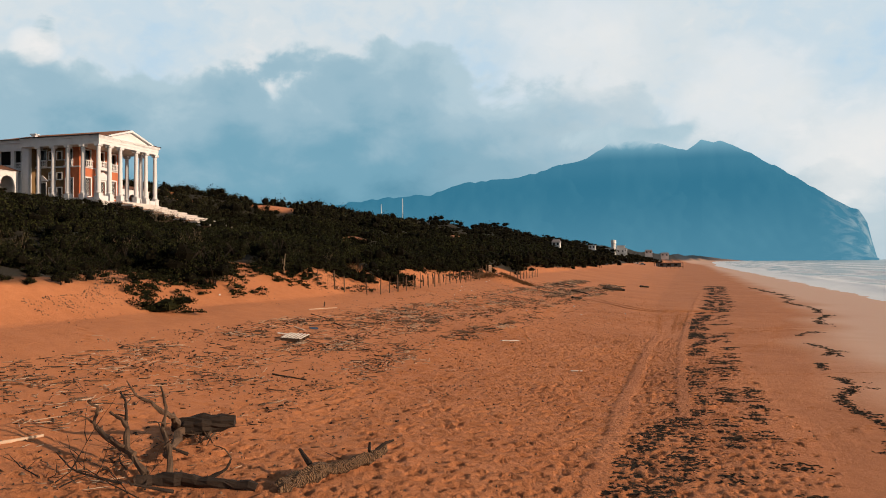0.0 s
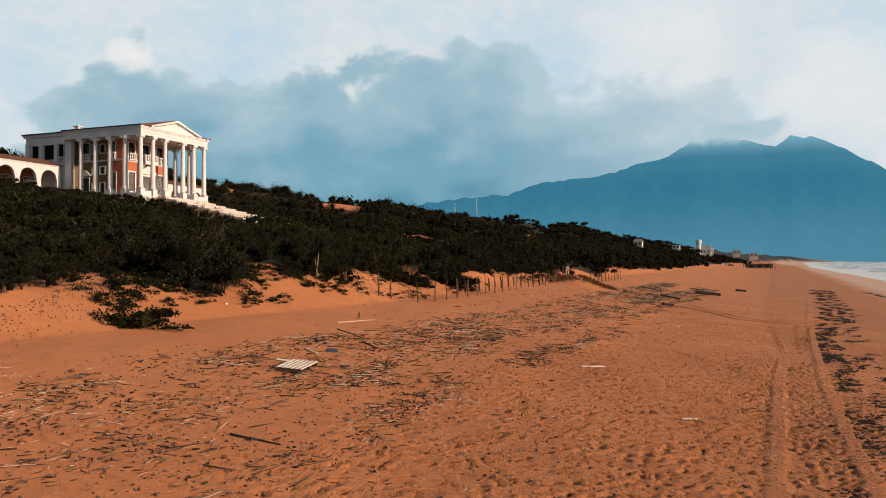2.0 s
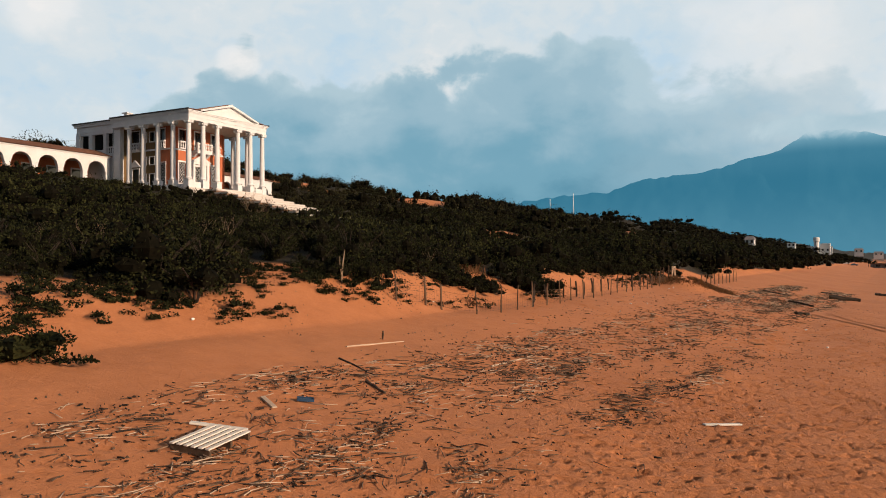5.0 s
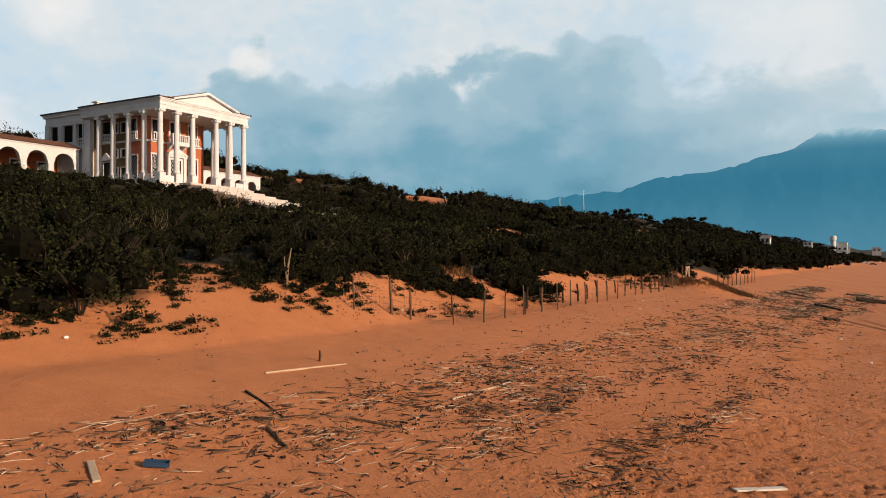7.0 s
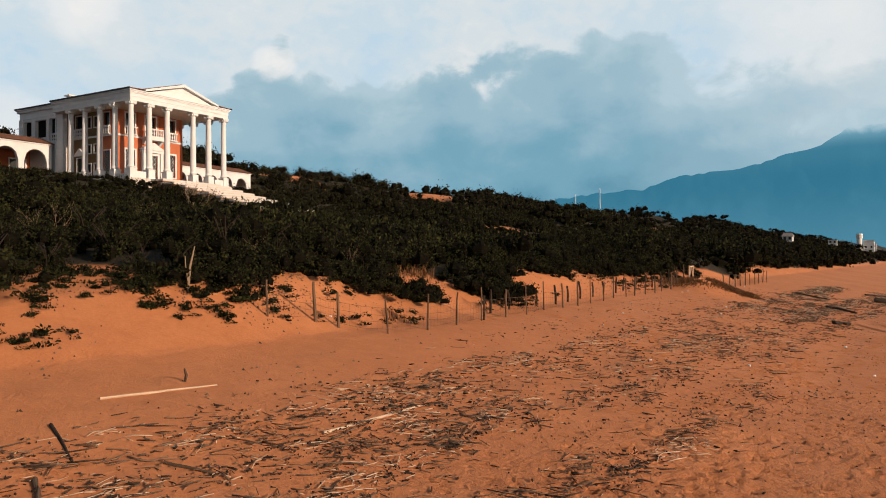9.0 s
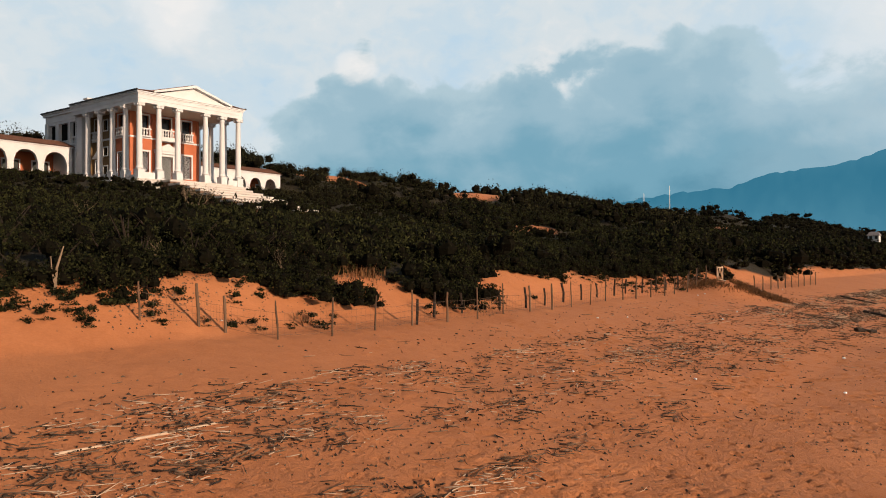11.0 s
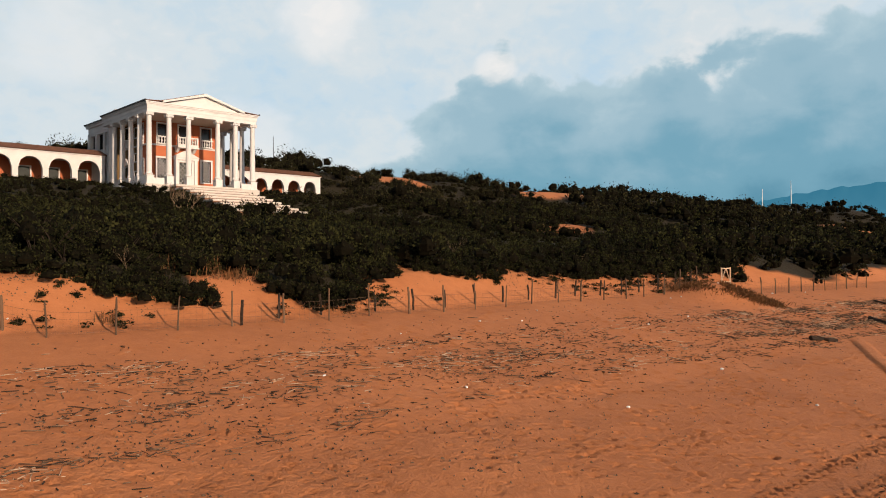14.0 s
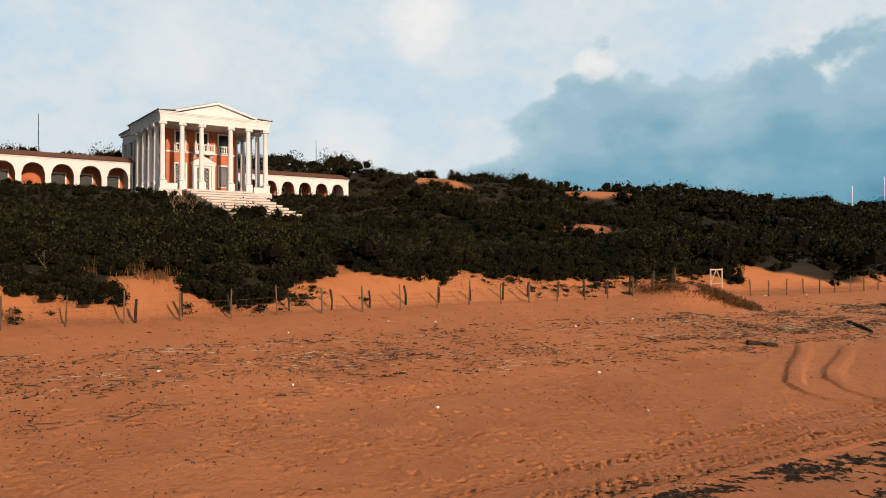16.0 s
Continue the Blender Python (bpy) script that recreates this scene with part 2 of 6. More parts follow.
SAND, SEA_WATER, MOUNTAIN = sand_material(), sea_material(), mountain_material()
WHITE = surface("white_plaster", (0.50, 0.49, 0.495), (0.70, 0.685, 0.695), 0.7, 0.8, 0.12, 25)
# riser brown is set dark to paint the shadow below the nosings
RISER_SHADE = surface("riser_nosing_shade", (0.10, 0.05, 0.03), (0.22, 0.12, 0.075), 1.2, 0.9, 0.2, 25)
STEP = surface("pale_stone_step", (0.42, 0.37, 0.34), (0.62, 0.56, 0.52), 1.2, 0.8, 0.15, 25)
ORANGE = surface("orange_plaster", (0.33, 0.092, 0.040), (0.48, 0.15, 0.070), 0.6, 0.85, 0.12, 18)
# ochre of the side walls, also painted shade on the rear end walls
OCHRE = surface("ochre_plaster_and_shade", (0.11, 0.066, 0.028), (0.19, 0.115, 0.05), 0.6, 0.85, 0.12, 18)
CEIL = surface("cream_ceiling_plaster", (0.45, 0.36, 0.28), (0.58, 0.48, 0.38), 0.6, 0.85, 0.1, 18)
TILE = surface("terracotta_tile", (0.075, 0.036, 0.024), (0.27, 0.12, 0.07), 1.5, 0.85, 0.4, 12)
GLASS = surface("dark_window", (0.010, 0.010, 0.011), (0.022, 0.022, 0.024), 0.8, 0.15, 0.0, 8, spec=0.5)
# near-black paint for the shaded depth behind the rear openings
VOID = surface("loggia_shade", (0.006, 0.006, 0.006), (0.014, 0.013, 0.012), 0.8, 0.9, 0.0, 8, spec=0.05)
DOORWOOD = surface("dark_green_wood", (0.012, 0.016, 0.016), (0.03, 0.036, 0.034), 1.2, 0.6, 0.1, 20)
GRILLE = surface("dark_iron", (0.015, 0.014, 0.014), (0.04, 0.036, 0.032), 4, 0.6, 0.1, 40)
POSTWOOD = surface("weathered_post_wood", (0.045, 0.028, 0.018), (0.17, 0.10, 0.06), 2.0, 0.9, 0.4, 30, rnd=True)
WIRE = surface("rusty_wire", (0.06, 0.035, 0.022), (0.15, 0.09, 0.06), 6.0, 0.7, 0.0, 40)
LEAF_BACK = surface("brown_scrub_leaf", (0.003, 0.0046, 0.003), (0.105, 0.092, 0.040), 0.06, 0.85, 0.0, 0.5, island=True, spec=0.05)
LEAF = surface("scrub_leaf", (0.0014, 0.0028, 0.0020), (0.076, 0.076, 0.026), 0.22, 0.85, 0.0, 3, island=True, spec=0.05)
LEAF_DRY = surface("dry_scrub_leaf", (0.07, 0.032, 0.013), (0.30, 0.14, 0.055), 0.4, 0.8, 0.0, 3, island=True, spec=0.2)
# near-black twig colour stands in for the shade inside the crowns
TWIG_SHADE = surface("inner_twig_shade", (0.0018, 0.0022, 0.0016), (0.012, 0.010, 0.006), 3.0, 0.95, 0.4, 14, spec=0.02)
BARK = surface("scrub_bark", (0.03, 0.019, 0.012), (0.15, 0.092, 0.058), 3.0, 0.9, 0.3, 25)
DEADWOOD = surface("bleached_dead_wood", (0.12, 0.08, 0.05), (0.34, 0.24, 0.16), 2.0, 0.9, 0.3, 25)
DARKWOOD = surface("wet_dark_driftwood", (0.008, 0.006, 0.005), (0.048, 0.030, 0.020), 2.5, 0.9, 0.5, 22)
PALEWOOD = surface("pale_driftwood", (0.36, 0.24, 0.16), (0.66, 0.50, 0.37), 2.0, 0.9, 0.3, 22)
STICKS = surface("mixed_driftwood", (0.024, 0.014, 0.009), (0.44, 0.27, 0.17), 2.0, 0.9, 0.2, 22, island=True)
WEED = surface("dried_seagrass", (0.018, 0.014, 0.010), (0.085, 0.058, 0.036), 2.0, 0.95, 0.3, 22, island=True)
WHITEPLASTIC = surface("white_plastic", (0.62, 0.62, 0.62), (0.8, 0.8, 0.8), 3.0, 0.5, 0.0, 30)
BLUEPLASTIC = surface("blue_plastic", (0.012, 0.034, 0.07), (0.025, 0.06, 0.12), 3.0, 0.5, 0.05, 30)
METAL = surface("galvanised_steel", (0.45, 0.46, 0.47), (0.66, 0.67, 0.68), 3.0, 0.5, 0.0, 30, metal=0.4)

# ---- mesh helpers ----


def box(bm, x0, x1, y0, y1, z0, z1):
    v = [bm.verts.new((x, y, z)) for z in (z0, z1) for x, y in ((x0, y0), (x1, y0), (x1, y1), (x0, y1))]
    for f in ((3, 2, 1, 0), (4, 5, 6, 7), (0, 1, 5, 4), (1, 2, 6, 5), (2, 3, 7, 6), (3, 0, 4, 7)):
        bm.faces.new([v[i] for i in f])


def hexa(bm, pts):
    """A six-sided block from eight corners: four below, four above, counter-clockwise."""
    v = [bm.verts.new(p) for p in pts]
    for f in ((3, 2, 1, 0), (4, 5, 6, 7), (0, 1, 5, 4), (1, 2, 6, 5), (2, 3, 7, 6), (3, 0, 4, 7)):
        bm.faces.new([v[i] for i in f])


def lathe(bm, profile, sides=14, cx=0.0, cy=0.0):
    rings = []
    for r, z in profile:
        rings.append([bm.verts.new((cx + r * math.cos(2 * math.pi * i / sides), cy + r * math.sin(2 * math.pi * i / sides), z)) for i in range(sides)])
    for a, b in zip(rings, rings[1:]):
        for i in range(sides):
            bm.faces.new((a[i], a[(i + 1) % sides], b[(i + 1) % sides], b[i]))
    bm.faces.new(rings[0][::-1])
    bm.faces.new(rings[-1])


def tube(bm, path, radii, sides=6, seed=None):
    """A tapered limb along a path."""
    rng = random.Random(seed)
    rings = []
    for k, p in enumerate(path):
        p = Vector(p)
        d = (Vector(path[min(k + 1, len(path) - 1)]) - Vector(path[max(k - 1, 0)])).normalized()
        u = d.orthogonal().normalized()
        w = d.cross(u)
        ring = []
        for i in range(sides):
            a = 2 * math.pi * i / sides
            r = radii[k] * (1 if seed is None else rng.uniform(0.75, 1.2))
            ring.append(bm.verts.new(p + u * (r * math.cos(a)) + w * (r * math.sin(a))))
        rings.append(ring)
    for a, b in zip(rings, rings[1:]):
        # keep the rings aligned
        s = min(range(sides), key=lambda j: (b[j].co - a[0].co).length)
        b[:] = b[s:] + b[:s]
        if (b[1].co - a[1].co).length > (b[-1].co - a[1].co).length:
            b[1:] = b[1:][::-1]
        for i in range(sides):
            bm.faces.new((a[i], a[(i + 1) % sides], b[(i + 1) % sides], b[i]))
    bm.faces.new(rings[0][::-1])
    bm.faces.new(rings[-1])
    bmesh.ops.recalc_face_normals(bm, faces=bm.faces[:])


def gnarl(path, r, seed, k=4):
    """A path with more points and small crooks."""
    rng = random.Random(seed)
    out = []
    P = [Vector(p) for p in path]
    for i in range(len(P) - 1):
        p0, p1, p2, p3 = P[max(i - 1, 0)], P[i], P[i + 1], P[min(i + 2, len(P) - 1)]
        for j in range(k):
            t = j / k
            q = 0.5 * ((2 * p1) + (p2 - p0) * t + (2 * p0 - 5 * p1 + 4 * p2 - p3) * t * t + (3 * p1 - p0 - 3 * p2 + p3) * t ** 3)
            out.append(q + Vector((rng.uniform(-1, 1), rng.uniform(-1, 1), rng.uniform(-1, 1))) * r * 0.28)
    return out + [P[-1]]


def limb(bm, path, r0, r1, seed, sides=9):
    pts = gnarl(path, r0, seed)
    n = len(pts) - 1
    rng = random.Random(seed + 500)
    tube(bm, pts, [(r0 + (r1 - r0) * k / n) * rng.uniform(0.85, 1.15) for k in range(n + 1)], sides, seed)


def bevelled(bm, width=0.02):
    bmesh.ops.bevel(bm, geom=bm.edges[:], offset=width, segments=1, affect="EDGES")
    return bm


def data_of(bm, name, material, smooth=False):
    me = bpy.data.meshes.new(name)
    bm.to_mesh(me)
    bm.free()
    if smooth:
        me.polygons.foreach_set("use_smooth", [True] * len(me.polygons))
    me.materials.append(material)
    return me


def thing(name, place, label, category, group="", kind=""):
    ob = new(name)
    ob.location = place
    ob.empty_display_size = 0.3
    return tagged(ob, label, category, group, kind)


def part(name, bm, material, parent, label="", smooth=False, at=None):
    """One mesh object under a thing or a part; mesh in world coordinates, or local to `at`."""
    me = bm if isinstance(bm, bpy.types.Mesh) else data_of(bm, name, material, smooth)
    ob = new(name, me)
    ob.parent = parent
    if at is not None:
        ob.location = at
    if parent is not None:
        ob.matrix_parent_inverse = Matrix.Translation(-parent.location)
    if label:
        ob["label"] = label
    return ob


def solid(name, bm, material, label, category, group="", kind="", smooth=False, place=None):
    ob = new(name, data_of(bm, name, material, smooth))
    if place is not None:
        ob.location = place
    return tagged(ob, label, category, group, kind)


def array_mesh(name, verts, faces, material, smooth=False):
    me = bpy.data.meshes.new(name)
    k = faces.shape[1]
    me.vertices.add(len(verts))
    me.vertices.foreach_set("co", np.ascontiguousarray(verts, dtype=np.float32).ravel())
    me.loops.add(faces.size)
    me.loops.foreach_set("vertex_index", np.ascontiguousarray(faces, dtype=np.int32).ravel())
    me.polygons.add(len(faces))
    me.polygons.foreach_set("loop_start", np.arange(0, faces.size, k, dtype=np.int32))
    me.polygons.foreach_set("loop_total", np.full(len(faces), k, dtype=np.int32))
    if smooth:
        me.polygons.foreach_set("use_smooth", np.ones(len(faces), dtype=bool))
    me.update(calc_edges=True)
    me.materials.append(material)
    return me


# ---- ground ----
SEA = -1.35


def value_noise(x, y, cell, seed):
    """Smooth noise in -1..1 on arrays."""
    x, y = np.asarray(x, float) / cell, np.asarray(y, float) / cell
    i, j = np.floor(x).astype(np.int64), np.floor(y).astype(np.int64)
    u, v = x - i, y - j
    u, v = u * u * (3 - 2 * u), v * v * (3 - 2 * v)

    def h(a, b):
        n = (a * 374761393 + b * 668265263 + seed * 974634777) & 0x7FFFFFFF
        n = ((n ^ (n >> 13)) * 1274126177) & 0x7FFFFFFF
        return ((n ^ (n >> 16)) & 0xFFFF) / 32767.5 - 1
    return (h(i, j) * (1 - u) + h(i + 1, j) * u) * (1 - v) + (h(i, j + 1) * (1 - u) + h(i + 1, j + 1) * u) * v


PROFILE_X = [-900, -300, -200, -150, -125, -110, -98, -88, -80, -72, -60, -48, -40, -36, -33, -30.5, -28.5, -25, -20, -15, -10, -5, 0, 12, 26, 38.5, 60, 130, 5000]
PROFILE_Z = [4, 8, 13, 17.5, 21, 20, 16.4, 15.5, 15.0, 12.3, 9.6, 7.7, 6.5, 6.0, 5.2, 4.0, 3.15, 2.6, 1.75, 1.0, 0.25, -0.2, -0.65, -0.9, -1.1, -1.35, -2.2, -5, -40]
# bare sand hollows on the scrub slope: x, y, half sizes
HOLLOWS = [(-113, 163, 7, 9), (-107, 206, 8, 12), (-61, 153, 4, 6), (-115, 242, 8, 12), (-46, 164, 5, 7), (-69, 160, 2.5, 4), (-70, 300, 8, 16), (-55, 380, 8, 16)]


# foot of the scrub along the beach
EDGE_Y = [0, 30, 35, 39, 41, 43, 46, 48.6, 50.5, 52, 53, 53.6, 56, 57.5, 59.5, 61.5, 63, 64, 65.5, 67, 68.2, 70, 72, 74, 75.3, 77, 79, 80.3, 81.3, 83, 84.7, 85.4, 86.5, 88, 89.5, 90.5, 92.8, 94.5, 96, 97, 98.2, 99, 101, 103, 104, 106, 108.9, 110, 112, 114.5, 117, 119.4, 123.5, 126.7, 129, 131.5, 134, 136.8, 139.4, 142, 145, 148, 150, 156, 160, 164, 170, 192, 202, 256, 400]
EDGE_X = [-33.5, -33.2, -32.7, -33, -34, -35.1, -36.9, -38, -37.2, -36.3, -34, -32.3, -31.9, -32.6, -35.5, -37.5, -35, -33, -32, -31.1, -32.4, -33.2, -33.4, -32.8, -31.3, -30.7, -30.2, -29.9, -33.5, -35.3, -33.6, -30.5, -29.2, -28.6, -28.7, -29.8, -32, -32.4, -32.6, -34.1, -38, -33.4, -32.4, -31.6, -33, -32.5, -34.4, -33.5, -32, -32.2, -31, -31.8, -31, -32, -31, -30.5, -31.5, -31, -31.5, -29.2, -33, -34, -31, -28.8, -28.3, -27.4, -29.5, -31, -30, -29, -29]


def along(y):
    return np.interp(y, [-300, 120, 900, 2500, 5000], [0, 0, 28, 130, 500])


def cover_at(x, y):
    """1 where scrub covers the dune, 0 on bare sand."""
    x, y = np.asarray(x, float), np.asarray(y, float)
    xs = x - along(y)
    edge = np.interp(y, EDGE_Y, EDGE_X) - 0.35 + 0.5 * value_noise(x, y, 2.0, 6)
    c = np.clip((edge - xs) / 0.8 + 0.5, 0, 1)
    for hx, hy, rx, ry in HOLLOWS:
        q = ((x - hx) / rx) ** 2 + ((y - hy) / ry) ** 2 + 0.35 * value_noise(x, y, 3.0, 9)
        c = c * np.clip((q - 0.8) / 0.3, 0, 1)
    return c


def ground_z(x, y):
    x, y = np.asarray(x, float), np.asarray(y, float)
    xs = x - along(y) + np.interp(y, [0, 50, 66], [1.7, 1.7, 0])
    z = np.interp(xs, PROFILE_X, PROFILE_Z)
    dune = np.clip((-29 - xs) / 8, 0, 1)
    house = np.exp(-(((x + 88) / 22) ** 4 + ((y - 104) / 34) ** 4))
    back = np.clip((-70 - xs) / 30, 0, 1)
    big = (0.9 + 2.0 * back) * value_noise(x, y, 42, 1) + (0.6 + 1.5 * back) * value_noise(x, y, 17, 2) + 0.35 * value_noise(x, y, 6, 3)
    z = z + dune * big * (1 - house)
    z = z + 3.0 * np.exp(-(((x + 122) / 16) ** 2 + ((y - 136) / 16) ** 2))
    # hummocks of the far ridge, and the bare brow on the slope
    for hx, hy, rx, ry, up in ((-119, 406, 15, 24, 7.0), (-121, 567, 20, 45, 9.0), (-139, 330, 14, 18, 3.0), (-63, 156, 6, 8, 0.8)):
        z = z + up * np.exp(-(((x - hx) / rx) ** 2 + ((y - hy) / ry) ** 2))
    # low sand mound at the beach end of the fence
    z = z + 1.25 * np.exp(-(((x + 25.5) / 3.2) ** 2 + ((y - 129.5) / 4.5) ** 2))
    far = np.clip((y - 250) / 500, 0, 1) * np.clip((-60 - xs) / 40, 0, 1)
    z = z + far * 4
    beach = np.clip((xs + 29) / 2, 0, 1) * np.clip((30 - xs) / 20, 0, 1)
    z = z + beach * (0.10 * value_noise(x, y, 7, 4) + 0.035 * value_noise(x, y, 1.7, 7))
    return z


def spaced(*segs):
    out = []
    for a, b, s in segs:
        out.append(np.arange(a, b, s))
    return np.concatenate(out + [[segs[-1][1]]])


def build_ground():
    gx = spaced((-2500, -500, 250), (-500, -140, 20), (-140, -60, 2.5), (-60, -34, 0.8), (-34, -27, 0.35), (-27, -14, 0.2), (-14, -1, 0.15), (-1, 6, 0.11), (6, 10, 0.22), (10, 24, 0.6), (24, 60, 3), (60, 200, 20), (200, 1000, 200), (1000, 4500, 700))
    gy = spaced((-600, -100, 100), (-100, -10, 10), (-10, 14, 1.0), (14, 62, 0.15), (62, 78, 0.2), (78, 82, 0.15), (82, 104, 0.1), (104, 112, 0.14), (112, 122, 0.25), (122, 130, 0.6), (130, 200, 1.2), (200, 500, 6), (500, 1100, 25), (1100, 4700, 300))
    X, Y = np.meshgrid(gx, gy)
    Z = ground_z(X, Y)
    # footprints and hoof-like pits in the soft sand
    rng = np.random.default_rng(3)
    dents = []
    for _ in range(46):
        x, y = rng.uniform(-24, 7), rng.uniform(10, 118)
        a = rng.normal(math.pi / 2, 0.5)
        for k in range(rng.integers(12, 60)):
            x, y, a = x + 0.62 * math.cos(a), y + 0.62 * math.sin(a), a + rng.normal(0, 0.06)
            s = 0.12 * (1 if k % 2 else -1)
            dents.append((x + s * math.sin(a), y - s * math.cos(a), 0.14, rng.uniform(0.12, 0.2)))
    for _ in range(11000):
        x, y = rng.uniform(-15, 3) + rng.normal(0, 2), 10 + 108 * rng.random() ** 1.9
        if y < 70 or rng.random() < 0.3:
            dents.append((x, y, rng.uniform(0.10, 0.2), rng.uniform(0.06, 0.15)))
    for x, y, r, dz in dents:
        if y < 14.8:
            continue
        i0, i1 = np.searchsorted(gx, (x - 2.2 * r, x + 2.2 * r))
        j0, j1 = np.searchsorted(gy, (y - 2.2 * r, y + 2.2 * r))
        if i1 <= i0 or j1 <= j0:
            continue
        q = ((X[j0:j1, i0:i1] - x) ** 2 + (Y[j0:j1, i0:i1] - y) ** 2) / (r * r)
        Z[j0:j1, i0:i1] += -dz * np.exp(-q * 1.6) + 0.35 * dz * np.exp(-(np.sqrt(q) - 1.35) ** 2 * 6)
    for pts, width, dz in TRACKS[:4]:
        pts = np.array(pts, float)
        dense = np.concatenate([np.linspace(a, b, max(2, int(np.hypot(*(b - a)) / 0.12)), endpoint=False) for a, b in zip(pts, pts[1:])])
        for x, y in dense:
            i0, i1 = np.searchsorted(gx, (x - 2.5 * width, x + 2.5 * width))
            j0, j1 = np.searchsorted(gy, (y - 2.5 * width, y + 2.5 * width))
            if i1 <= i0 or j1 <= j0:
                continue
            q = np.sqrt((X[j0:j1, i0:i1] - x) ** 2 + (Y[j0:j1, i0:i1] - y) ** 2) / width
            base = ground_z(X[j0:j1, i0:i1], Y[j0:j1, i0:i1])
            tread = dz * (1.0 if math.sin((x + y) * 13) > -0.1 else 0.15)
            Z[j0:j1, i0:i1] = np.minimum(Z[j0:j1, i0:i1], base + np.where(q < 1, -tread, 9))
            rim = (q > 1) & (q < 1.7)
            Z[j0:j1, i0:i1] = np.where(rim, np.maximum(Z[j0:j1, i0:i1], base + dz * 0.3), Z[j0:j1, i0:i1])
    dents = []
    # lugs of the straight wheel tracks
    for (pts, width, dz) in TRACKS[4:]:
        pts = np.array(pts, float)
        for a, b in zip(pts, pts[1:]):
            n = max(2, int(np.hypot(*(b - a)) / 0.24))
            for k in range(n):
                p = a + (b - a) * k / n
                dents.append((p[0] + (0.11 if k % 2 else -0.11), p[1], 0.12, 0.13))
    for x, y, r, dz in dents:
        i0, i1 = np.searchsorted(gx, (x - 2.2 * r, x + 2.2 * r))
        j0, j1 = np.searchsorted(gy, (y - 2.2 * r, y + 2.2 * r))
        if i1 <= i0 or j1 <= j0:
            continue
        q = ((X[j0:j1, i0:i1] - x) ** 2 + (Y[j0:j1, i0:i1] - y) ** 2) / (r * r)
        Z[j0:j1, i0:i1] += -dz * np.exp(-q * 1.6) + 0.35 * dz * np.exp(-(np.sqrt(q) - 1.35) ** 2 * 6)
    ny, nx = X.shape
    idx = np.arange(nx * ny).reshape(ny, nx)
    faces = np.stack([idx[:-1, :-1], idx[:-1, 1:], idx[1:, 1:], idx[1:, :-1]], -1).reshape(-1, 4)
    me = array_mesh("ground", np.stack([X, Y, Z], -1).reshape(-1, 3), faces, SAND, True)
    wet = me.attributes.new("wet", "FLOAT", "POINT")
    xs = X - along(Y)
    wet.data.foreach_set("value", np.clip((X - np.interp(Y, [0, 40, 75, 118, 160, 1000], [6.5, 7.5, 10.5, 18, 20, 55]) + 2.0 * value_noise(X, Y, 9, 12)) / 7, 0, 1).astype(np.float32).ravel())
    trod = me.attributes.new("trod", "FLOAT", "POINT")
    tr = np.clip((xs + 19) / 5, 0, 1) * np.clip((6 - xs) / 3, 0, 1) * np.interp(Y, [0, 60, 85, 110], [1, 1, 0.4, 0.25]) * np.clip(0.65 + 0.6 * value_noise(X, Y, 8, 14), 0, 1)
    trod.data.foreach_set("value", tr.astype(np.float32).ravel())
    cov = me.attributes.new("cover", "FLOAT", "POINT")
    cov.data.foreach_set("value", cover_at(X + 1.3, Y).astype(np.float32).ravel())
    return tagged(new("ground", me), "orange sand beach rising into scrub-covered dunes", "ground", kind="structure")


# wheel ruts on the beach: polyline, half width, depth
TRACKS = [([(-2.2, 16), (-1.6, 30.9), (-1.5, 40.3), (-1.0, 50.8), (-0.5, 62.1), (0.2, 72)], 0.2, 0.17), ([(1.2, 36), (1.3, 41.3), (1.5, 50.0), (1.9, 63.0), (4.6, 109.7), (9.0, 170)], 0.17, 0.12),
          ([(-10.0, 120.4), (-8.4, 117.4), (-7.1, 114.6), (-5.3, 111.0), (-3.7, 108.1), (-2.0, 107.0), (0.0, 106.9), (1.9, 107.4), (7.3, 110.4)], 0.26, 0.36), ([(-8.8, 123.9), (-7.4, 120.9), (-6.2, 117.8), (-4.5, 113.5), (-3.4, 111.5), (-1.5, 109.8), (0.8, 109.3), (6.3, 111.4)], 0.26, 0.30),
          ([(0.3, 76), (0.4, 87.2), (0.5, 95), (0.6, 101.4), (1.6, 112)], 0.2, 0.06), ([(1.6, 79), (1.9, 85), (2.1, 89.4), (2.5, 96.2), (3.3, 107)], 0.2, 0.06), ([(2.2, 79), (2.5, 85.4), (3.3, 94.1), (4.6, 105)], 0.2, 0.06)]
ground = build_ground()


